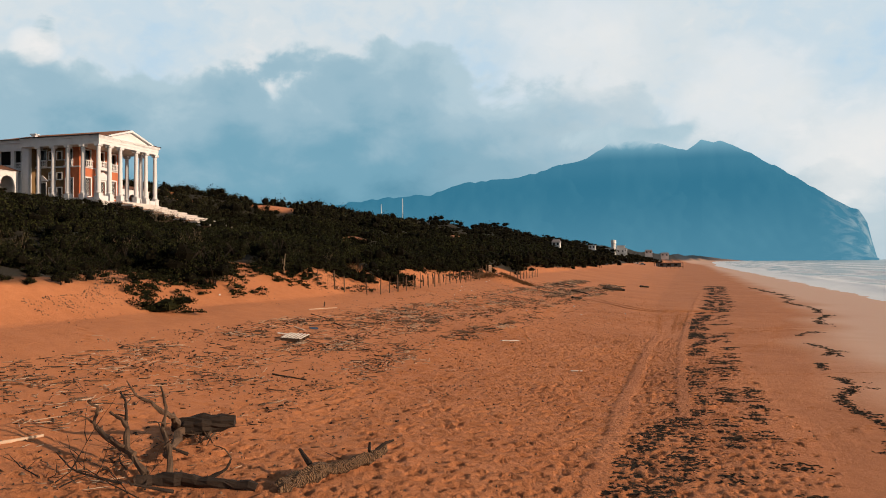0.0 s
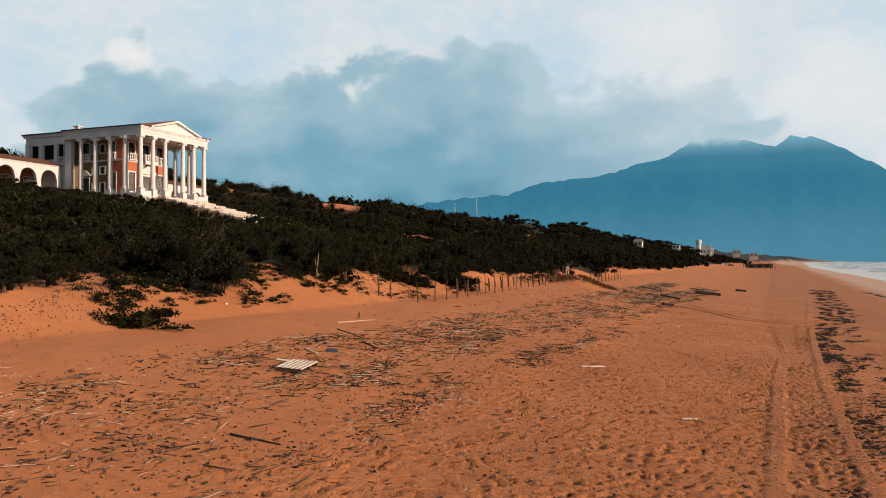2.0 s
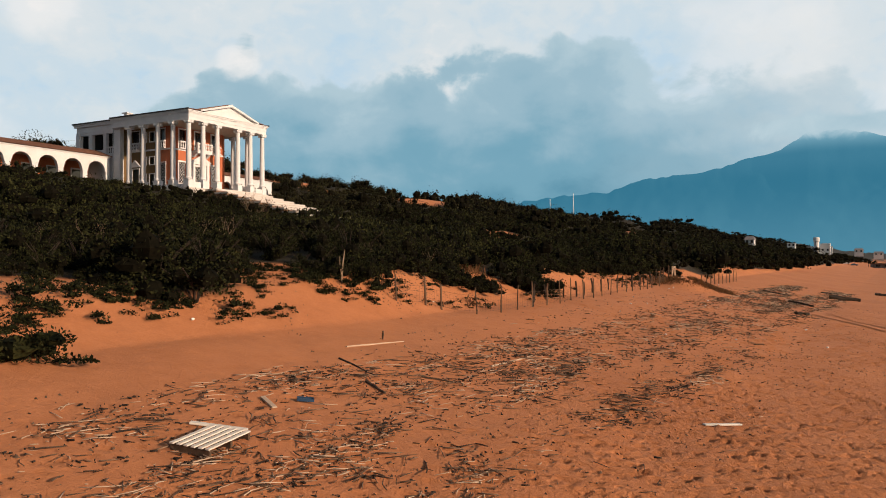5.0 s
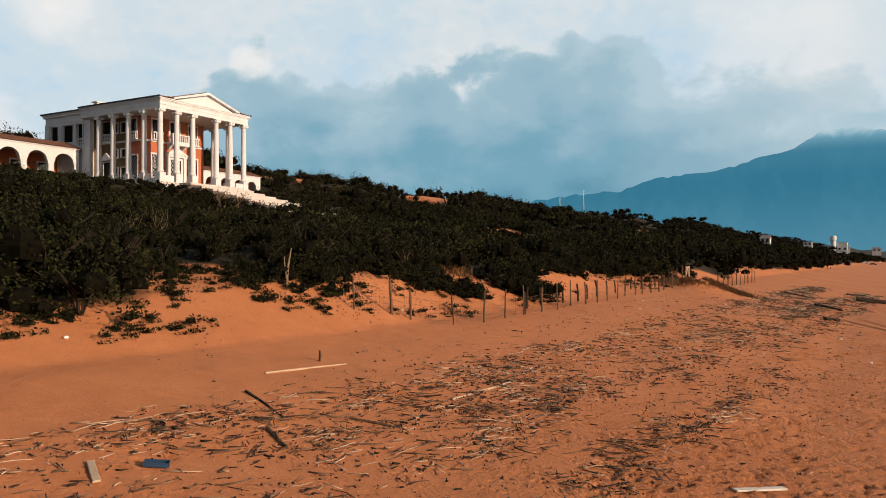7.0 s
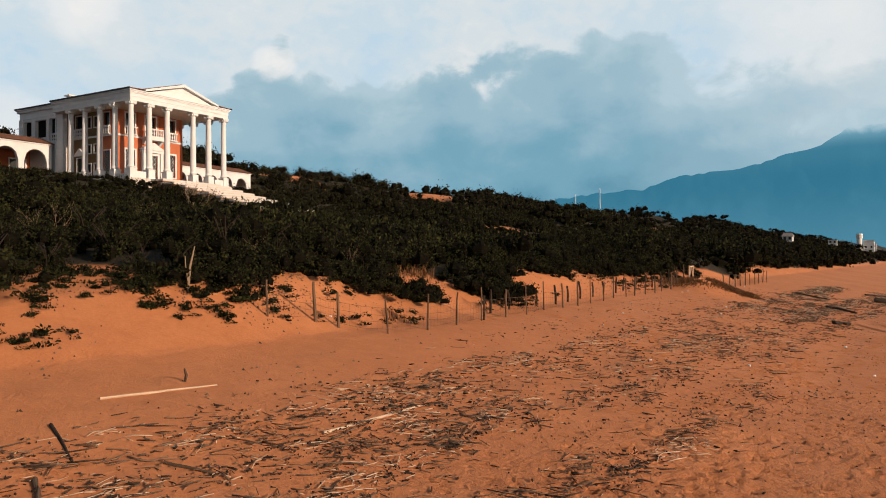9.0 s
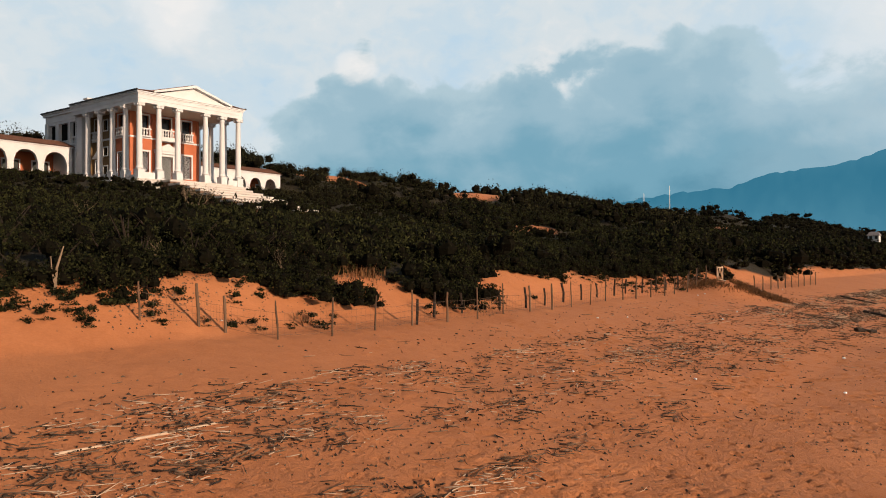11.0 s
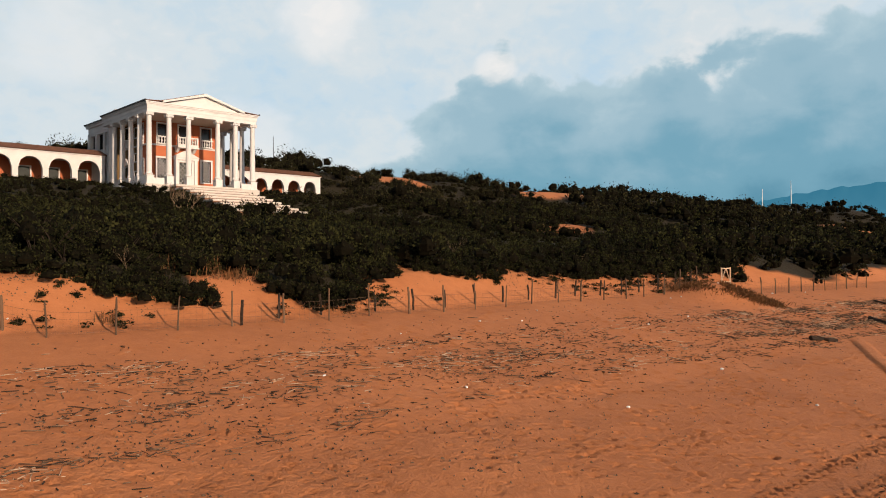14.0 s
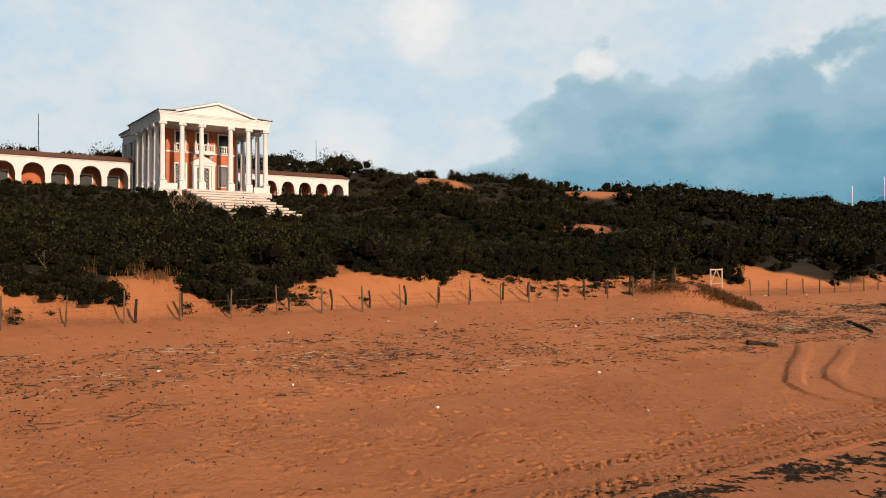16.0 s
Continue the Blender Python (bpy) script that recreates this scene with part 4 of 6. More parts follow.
            if prev:
                bm.faces.new((prev[0], cur[0], cur[1], prev[1]))
            prev = cur
    tiled((-101.0, 97.9, e), (-78.72, 98.7, e + 0.2), (-95, MID_Y + 0.1, ridge), (-78.72, MID_Y + 0.1, ridge), 66)
    tiled((-78.72, 109.5, e + 0.2), (-101.0, 110.3, e), (-78.72, MID_Y + 0.1, ridge), (-95, MID_Y + 0.1, ridge), 66)
    tiled((-101.0, 110.3, e), (-101.0, 97.9, e), (-95, MID_Y + 0.11, ridge), (-95, MID_Y + 0.09, ridge), 40)
    # low tiled shoulders each side of the pediment
    for y0s, y1s, ee in ((96.8, 99.4, 98.9), (111.45, 108.8, 109.3)):
        tiled((-78.42, y0s, e + 0.03), (-79.8, y0s, e + 0.03), (-78.42, y1s, e + 0.2), (-79.8, y1s, e + 0.2), 6)
    part("roof", bm, TILE, villa, "dark terracotta tiled roof")
    for ya, yb, xa, xb in ((96.66, 96.8, -92.6, -78.3), (111.45, 111.59, -92.6, -78.3), (97.56, 97.7, -101.25, -92.75), (110.6, 110.74, -101.25, -92.75)):
        bm = bmesh.new()
        box(bm, xa, xb, ya, yb, EAVE_Z + 0.003, EAVE_Z + 0.16)
        part("gutter", bm, GRILLE, villa, "dark metal gutter along the eave")
    bm = bmesh.new()
    box(bm, -91.6, -91.0, 98.2, 98.8, EAVE_Z, 25.9)
    box(bm, -91.8, -90.8, 98.0, 99.0, 25.9, 26.05)
    part("chimney", bm, WHITE, villa)
    bm = bmesh.new()
    tube(bm, [(-93.0, 100, 25.2), (-93.0, 100, 26.1)], [0.05, 0.05], 6)
    lathe(bm, [(0.35, 26.1), (0.2, 26.25), (0.05, 26.35)], 10, -93.0, 100)
    part("vent_cowl", bm, GRILLE, villa)
    # stairs
    for i in range(9):
        x0 = -78.35 + 1.79 * i
        zt = FLOOR_Z - 0.06 - 0.455 * i
        bm = bmesh.new()
        box(bm, x0 - 0.3, x0 + 1.86, 99.55, 108.1, zt - 0.24, zt)
        bevelled(bm, 0.03)
        st = part("step", bm, STEP, villa, "broad pale stone step")
        # recessed riser: its dark colour stands in for the shadow under the slab
        bm = bmesh.new()
        box(bm, x0 - 0.3, x0 + 1.78, 99.6, 108.05, 7.5, zt - 0.25)
        part("riser", bm, RISER_SHADE, st, "riser coloured dark as the shadow under the step")


def arched_wing(name, x_face, y0, y1, centres, half, spring, rise, z_top, parent, inner, wide=0.7):
    """An arcade along y that faces the sea, with a tiled lean-to roof and an orange wall inside."""
    bm = bmesh.new()
    edges = sorted(centres)
    xa, xb = x_face - 0.45, x_face
    cur = y0
    for c in edges:
        box(bm, xa, xb, cur, c - half, 11.0, z_top)
        n = 10
        for i in range(n):
            ya, yb = c - half + 2 * half * i / n, c - half + 2 * half * (i + 1) / n
            za = spring + rise * math.sqrt(max(0, 1 - ((ya - c) / half) ** 2))
            zb = spring + rise * math.sqrt(max(0, 1 - ((yb - c) / half) ** 2))
            hexa(bm, [(xa, ya, za), (xb, ya, za), (xb, yb, zb), (xa, yb, zb), (xa, ya, z_top), (xb, ya, z_top), (xb, yb, z_top), (xa, yb, z_top)])
        cur = c + half
    box(bm, xa, xb, cur, y1, 11.0, z_top)
    part("arcade", bm, WHITE, parent, "white arcade of round arches")
    bm = bmesh.new()
    box(bm, x_face - 0.5, x_face + 0.12, y0 - 0.12, y1 + 0.12, z_top, z_top + 0.14)
    for y in (y0, y1 - 0.4):
        box(bm, x_face - 6.0, x_face - 0.45, y, y + 0.4, 11.0, z_top)
    part("end_wall", bm, WHITE, parent)
    bm = bmesh.new()
    holes = [(c - wide, c + wide, 15.4, 18.6) for c in inner]
    wall_cells(bm, "y", y0 + 0.4, y1 - 0.4, 11.0, z_top, x_face - 4.0, x_face - 3.7, holes)
    part("inner_wall", bm, ORANGE, parent, "orange plaster wall inside the arcade")
    for h in holes:
        opening("y", x_face - 3.7, 1, *h, DOORWOOD, parent, WHITE, 0.15, 0.16, "door")
    bm = bmesh.new()
    box(bm, x_face - 6, x_face - 0.46, y0 + 0.4, y1 - 0.4, 11.0, 15.4)
    part("arcade_floor", bm, STEP, parent)
    bm = bmesh.new()
    box(bm, x_face - 3.7, x_face - 0.46, y0 + 0.4, y1 - 0.4, z_top - 0.45, z_top - 0.3)
    part("arcade_ceiling", bm, CEIL, parent)
    bm = bmesh.new()
    n = int((y1 - y0) / 0.26)
    prev = None
    for i in range(n * 4 + 1):
        y = y0 - 0.3 + (y1 - y0 + 0.6) * i / (n * 4)
        b = 0.075 * abs(math.sin(i * math.pi / 4))
        cur = [bm.verts.new((x_face + 0.35, y, z_top + 0.12 + b)), bm.verts.new((x_face - 2.6, y, z_top + 1.1 + b)), bm.verts.new((x_face - 7.0, y, z_top + 0.2 + b))]
        if prev:
            for k in range(2):
                bm.faces.new((prev[k], cur[k], cur[k + 1], prev[k + 1]))
        prev = cur
    for y in (y0 - 0.3, y1 + 0.3):
        bm.faces.new([bm.verts.new(p) for p in ((x_face + 0.3, y, z_top + 0.1), (x_face - 2.6, y, z_top + 1.05), (x_face - 6.9, y, z_top + 0.15))])
    part("roof", bm, TILE, parent, "terracotta tiled lean-to roof")


build_columns()
build_villa()
south_wing = thing("arcade_wing", (-96, 84, 14), "low white arcaded wing with a terracotta roof beside the villa", "building")
arched_wing("south", -93.7, 63.0, 97.7, [95.7 - 3.45 * i for i in range(9)], 1.38, 18.1, 1.42, 20.15, south_wing, [95.7, 92.2, 88.8, 81.9, 75.0, 68.1], 0.95)
north_wing = thing("arcade_wing", (-98, 122, 14), "low white arcaded wing running away behind the portico", "building")
arched_wing("north", -96.2, 110.25, 133.0, [131.0 - 2.98 * i for i in range(7)], 1.12, 18.05, 1.25, 20.05, north_wing, [131.6 - 2.98 * i for i in range(6)], 0.42)

# ---- fence ----


def build_fence():
    fence = thing("fence", (-27.5, 90, 3.0), "leaning weathered wooden posts strung with wire at the dune foot", "fence")
    rng = random.Random(8)
    spots = [(-30.1, 66.6), (-29.4, 68.9), (-28.8, 69.8), (-27.0, 71.15)]
    old = []
    for k in range(19):
        y = 73.95 + 3.09 * k
        spots.append((FENCE_X(y) + rng.uniform(-0.12, 0.12), y + rng.uniform(-0.1, 0.1)))
        if k > 1:
            old.append((spots[-1][0] - (0.2 if k == 2 else rng.uniform(1.0, 1.5)), y + rng.uniform(0.3, 0.6) + (0.8 if k > 4 else 0)))
    for k in range(10):
        spots.append((-24.9 + 0.1 * k, 137.5 + 3.0 * k))
    tops = []
    for i, (x, y) in enumerate(spots):
        z = float(ground_z(x, y))
        bm = bmesh.new()
        h = rng.uniform(1.5, 1.9)
        lx, ly = rng.uniform(-0.1, 0.1), rng.uniform(-0.1, 0.1)
        r = rng.choice((0.045, 0.05, 0.06, 0.07))
        tube(bm, [(0, 0, -0.4), (lx * 0.3, ly * 0.35, h * 0.4), (lx * 0.6 + rng.uniform(-0.04, 0.04), ly * 0.7, h * 0.75), (lx, ly, h)], [r * 1.1, r, r * 0.95, r * 0.85], 7, seed=i)
        part("post", bm, POSTWOOD, fence, at=(x, y, z))
        tops.append((x, y, z, h, lx, ly))
    for i, (x, y) in enumerate(old):
        bm = bmesh.new()
        h = rng.uniform(1.1, 1.5)
        tube(bm, [(0, 0, -0.4), (0.02, 0.03, h * 0.5), (rng.uniform(-0.1, 0.1), rng.uniform(-0.14, 0.14), h)], [0.085, 0.08, 0.07], 7, seed=i + 40)
        part("post", bm, DARKWOOD, fence, "older dark stubby post", at=(x, y, float(ground_z(x, y))))
    for k, f in enumerate((0.15, 0.38, 0.6, 0.85)):
        bm = bmesh.new()
        for a, b in zip(tops, tops[1:]):
            pa = Vector((a[0] + a[4] * f, a[1] + a[5] * f, a[2] + 1.35 * f))
            pb = Vector((b[0] + b[4] * f, b[1] + b[5] * f, b[2] + 1.35 * f))
            mid = (pa + pb) / 2 - Vector((0, 0, rng.uniform(0.02, 0.1)))
            tube(bm, [pa, mid, pb], [0.008] * 3, 4)
        part("wire", bm, WIRE, fence)
    # fine netting between the lower wires
    bm = bmesh.new()
    for a, b in zip(tops, tops[1:]):
        n = 9
        for j in range(1, n):
            t = j / n
            px, py, pz = (a[i] + (b[i] - a[i]) * t for i in range(3))
            tube(bm, [(px, py, pz + 0.12), (px, py, pz + 1.12)], [0.004, 0.004], 3)
    net = part("netting", bm, WIRE, fence, "thin rusty wire netting")
    net["kind"] = "stuff"


def FENCE_X(y):
    return float(np.interp(y, [70, 74, 100, 108, 130, 137], [-27.0, -26.6, -27.3, -27.5, -27.6, -25.0]))


build_fence()

# ---- scrub ----


def leaf_cloud(n, rx, ry, rz, lobes, size, seed, long=1.6, low=0.5, core=5):
    """Leaf sprays on a lumpy crown: vertices and quads."""
    rng = np.random.default_rng(seed)
    cx = rng.normal(0, 0.45, (lobes, 3)) * (rx, ry, rz * 0.5) + (0, 0, rz * low)
    cr = rng.uniform(0.34, 0.68, lobes)
    k = rng.integers(0, lobes, n)
    d = rng.normal(size=(n, 3))
    d[:, 2] = np.abs(d[:, 2]) * 0.9 - 0.25
    d /= np.linalg.norm(d, axis=1, keepdims=True)
    rad = cr[k, None] * rng.uniform(0.6, 1.08, (n, 1)) ** 0.7
    p = cx[k] + d * rad * (rx, ry, rz * 0.8)
    p[:, 2] = np.maximum(p[:, 2], 0.02)
    t = rng.normal(size=(n, 3)) + d * 1.2 + (0, 0, 0.5)
    t /= np.linalg.norm(t, axis=1, keepdims=True)
    b = np.cross(t, rng.normal(size=(n, 3)))
    b /= np.linalg.norm(b, axis=1, keepdims=True)
    s = size * rng.uniform(0.6, 1.5, (n, 1))
    a0, a1 = p - t * s * long * 0.5, p + t * s * long * 0.5
    mid = p + np.cross(t, b) * s * 0.18
    v = np.stack([a0, mid - b * s * 0.5, a1, mid + b * s * 0.5], 1).reshape(-1, 3)
    # dense inner twigs and leaves: a faceted heart for the larger lobes, shade-dark in scrub
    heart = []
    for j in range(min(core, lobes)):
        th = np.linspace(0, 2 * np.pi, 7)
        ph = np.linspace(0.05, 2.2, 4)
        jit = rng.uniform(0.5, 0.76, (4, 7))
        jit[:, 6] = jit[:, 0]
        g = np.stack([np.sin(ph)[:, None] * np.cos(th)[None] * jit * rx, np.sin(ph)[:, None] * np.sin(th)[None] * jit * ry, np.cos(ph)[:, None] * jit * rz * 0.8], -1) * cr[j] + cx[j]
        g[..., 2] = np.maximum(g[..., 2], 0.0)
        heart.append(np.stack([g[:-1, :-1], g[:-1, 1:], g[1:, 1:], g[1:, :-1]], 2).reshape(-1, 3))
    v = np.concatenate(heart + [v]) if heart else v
    return v, np.arange(len(v)).reshape(-1, 4)


SHAPES = [  # leaves, radii, height, lobes, leaf size
    (900, 1.7, 1.6, 1.7, 10, 0.078), (900, 1.4, 1.8, 2.0, 9, 0.078), (900, 2.0, 1.7, 1.4, 12, 0.08), (850, 1.2, 1.2, 2.2, 7, 0.075), (600, 1.1, 1.2, 1.0, 6, 0.07)]
CLOUDS = [leaf_cloud(n, a, b, c, l, s, 100 + i, long=2.1) for i, (n, a, b, c, l, s) in enumerate(SHAPES)]
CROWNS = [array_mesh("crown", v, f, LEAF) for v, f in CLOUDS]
HEART = 90      # faces of the shade-dark twig hearts, first in each crown


def shade_hearts(me, marks):
    me.materials.append(TWIG_SHADE)
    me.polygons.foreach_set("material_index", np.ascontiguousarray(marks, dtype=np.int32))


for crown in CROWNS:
    shade_hearts(crown, np.arange(len(crown.polygons)) < HEART)


def limb_mesh(seed, h):
    rng = random.Random(seed)
    bm = bmesh.new()
    for i in range(5):
        a = rng.uniform(0, 6.28)
        p = [(0, 0, -0.2)]
        x = y = 0.0
        for k in range(1, 4):
            x += math.cos(a) * 0.22 * k * rng.uniform(0.5, 1.3)
            y += math.sin(a) * 0.22 * k * rng.uniform(0.5, 1.3)
            p.append((x, y, h * k / 3.2))
        tube(bm, p, [0.07, 0.05, 0.035, 0.012], 5)
    return data_of(bm, "trunk", DARKWOOD)


TRUNKS = [limb_mesh(40 + i, s[3]) for i, s in enumerate(SHAPES)]


def scatter_scrub():
    rng = np.random.default_rng(17)
    near, rest = [], []
    def rows(x0, x1, y0, y1, step):
        for gx_ in np.arange(x0, x1, step):
            for gy_ in np.arange(y0, y1, step):
                yield gx_ + rng.uniform(-0.5, 0.5) * step, gy_ + rng.uniform(-0.5, 0.5) * step
    spots = [*rows(-60, -28, 20, 150, 1.75), *rows(-100, -60, 40, 190, 2.3), *rows(-130, -100, 60, 190, 3.3), *rows(-60, -20, 150, 330, 3.2), *rows(-135, -60, 190, 330, 3.8), *rows(-130, -10, 330, 560, 7.5), *rows(-120, 25, 560, 1000, 10)]
    pts = np.array(spots)
    keep = (cover_at(pts[:, 0], pts[:, 1]) > 0.55)
    x, y = pts[:, 0], pts[:, 1]
    villa_zone = (x > -104) & (x < -77.5) & (y > 95.5) & (y < 112.5)
    stairs = (x > -78.5) & (x < -59.5) & (y > np.interp(x, [-76, -62], [98.6, 102.2])) & (y < 109.0)
    wings = (x > -102) & (x < -92.3) & (y > 62) & (y < 134.5)
    # what the dune itself or the edge of the walk never shows is left out
    unseen = (y < np.minimum(-x * 0.9, 66 + (18.7 - x) * 0.11)) | (x < -126)
    keep &= ~(villa_zone | stairs | wings | unseen)
    pts = pts[keep]
    for px, py in pts:
        dist = math.hypot(px + 4, py - 50)
        s = rng.uniform(0.6, 1.1) * (1.0 + 0.28 * float(value_noise(px, py, 5.0, 88)) + 0.32 * float(value_noise(px, py, 13.0, 89))) * (0.95 if dist < 60 else 1.05 if dist < 110 else 1.3 if py < 200 else 1.7 if py < 330 else 2.4 if py < 560 else 2.3)
        if px < -101 and py < 112:
            s *= 0.45
        elif -97 < px < -66 and 112 < py < 136:
            s *= 0.5
        elif -94 < px < -79 and 60 < py < 98:
            s *= 0.42
        elif -79 <= px < -68 and 60 < py < 99:
            s *= 0.6
        elif -92 < px < -66 and 99 <= py <= 112:
            s *= 0.55
        elif -60 < px < -44 and 126 < py < 153:
            s *= 0.6
        elif -66 < px < -48 and 74 < py < 118:
            s *= 0.75
        kind = int(rng.integers(0, 4)) if s > 0.85 else int(rng.integers(0, 5))
        edge = float(cover_at(px + 2.0, py)) < 0.5
        if edge:
            s *= 0.75
        z = float(ground_z(px, py)) - 0.12 * s
        row = (px, py, z, s * 1.06, rng.uniform(0, 6.28), kind)
        (near if dist < 46 and -46 < px and len(near) < 290 else rest).append(row)
    for px, py in rows(-92, -62, 62, 136, 1.55):
        if cover_at(px, py) < 0.5 or (-79.5 < px and 98.6 < py < 109.2 and px < -61) or (px < -77 and 95.5 < py < 112.5) or py < -px * 0.9:
            continue
        rest.append((px, py, float(ground_z(px, py)) - 0.1, rng.uniform(0.34, 0.56) * (0.7 if px < -79 and py < 98 else 1.0), rng.uniform(0, 6.28), int(rng.integers(0, 5))))
    for px, py, s in ((-77.4, 95.8, 0.75), (-76.4, 97.6, 0.8), (-74.9, 98.2, 0.85), (-73.2, 98.6, 0.9), (-71.6, 98.9, 0.8), (-62.2, 107.6, 1.05), (-61.4, 105.6, 1.1), (-61.0, 103.4, 1.15), (-61.8, 101.4, 1.1), (-63.8, 99.0, 1.0), (-66.2, 98.2, 0.85), (-63.4, 104.6, 0.8), (-63.6, 106.6, 0.8), (-63.4, 102.2, 0.85), (-64.5, 110.2, 0.9), (-67.0, 109.6, 0.7), (-70.5, 97.8, 0.6)):
        rest.append((px, py, float(ground_z(px, py)) - 0.05, s, rng.uniform(0, 6.28), int(rng.integers(0, 4))))
    for px, py, s in ((-110, 97.5, 1.5), (-111, 100.5, 1.5), (-110, 103.5, 1.3), (-110.5, 106, 1.2), (-110, 86.2, 1.1), (-110, 83.0, 1.1), (-111, 80, 1.0), (-42, 690, 4.2), (-39, 694, 3.6), (-18, 702, 3.2), (-15, 705, 2.6), (-8, 760, 3.0), (2, 770, 2.6), (-12, 650, 2.2)):
        rest.append((px, py, float(ground_z(px, py)), s, rng.uniform(0, 6.28), 1))
    # low skirt of leaves along the foot of the scrub, and lone bushes on the bare slope
    for py in np.arange(64, 150, 0.75):
        ex = float(np.interp(py, EDGE_Y, EDGE_X))
        for back in (0.25, 1.1):
            px, s = ex - back + rng.uniform(-0.3, 0.3), rng.uniform(0.42, 0.72)
            rest.append((px, py, float(ground_z(px, py)) - 0.1, s, rng.uniform(0, 6.28), int(rng.integers(0, 5))))
    for px, py, s in ((-32.6, 95.6, 0.62), (-31.9, 105.2, 0.6), (-30.6, 80.7, 0.62), (-30.2, 86.0, 0.5), (-29.6, 87.4, 0.5)):
        rest.append((px, py, float(ground_z(px, py)), s, rng.uniform(0, 6.28), 3))
    proto = {}
    for px, py, z, s, a, kind in near:
        if kind not in proto:
            sh = thing("shrub", (px, py, z), "dark green wind-clipped dune shrub on sand", "shrub", "dune shrubs")
            part("trunk", TRUNKS[kind], DARKWOOD, sh, at=(px, py, z))
            part("crown", CROWNS[kind], LEAF, sh, at=(px, py, z))
            proto[kind] = sh
            sh.rotation_euler = (0, 0, a)
            continue
        m = Matrix.LocRotScale((px, py, z), Euler((0, 0, a)), (s, s, s))
        made = copy_thing(proto[kind], m)
    for back in (False, True):
        vs, fs, hearts, base = [], [], [], 0
        for px, py, z, s, a, kind in rest:
            if ((px < -78 and py > 112) or px < -101 or py > 330) != back:
                continue
            v, f = CLOUDS[kind]
            n = 720 if px < -95 and py < 200 else 460 if (px > -70 and py < 140) or (px < -95 and py < 165) else 330 if py < 200 else 190 if py < 330 else 150
            v, f = v[:n * 4], f[:n]
            if n < 900:
                # fewer, broader sprays far away
                c = v.reshape(-1, 4, 3).mean(1, keepdims=True)
                v = ((v.reshape(-1, 4, 3) - c) * np.where(np.arange(len(c)) < HEART, 1.0, 1.15 if n == 720 else 1.3 if n == 460 else 1.4 if n == 330 else 1.9)[:, None, None] + c).reshape(-1, 3)
            ca, sa = math.cos(a), math.sin(a)
            w = np.stack([(v[:, 0] * ca - v[:, 1] * sa) * s + px, (v[:, 0] * sa + v[:, 1] * ca) * s + py, v[:, 2] * s * (1 if s < 2 else 0.7) + z], 1)
            vs.append(w)
            fs.append(f[:len(v) // 4] + base)
            hearts.append(np.arange(len(v) // 4) < HEART)
            base += len(w)
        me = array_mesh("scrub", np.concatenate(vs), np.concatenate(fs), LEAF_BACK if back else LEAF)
        shade_hearts(me, np.concatenate(hearts))
        tagged(new("scrub", me), "brown-green scrub on the dune ridge behind" if back else "dense dark green coastal scrub over the front dunes", "scrub", kind="stuff")


scatter_scrub()

# ---- low plants, dead branches ----


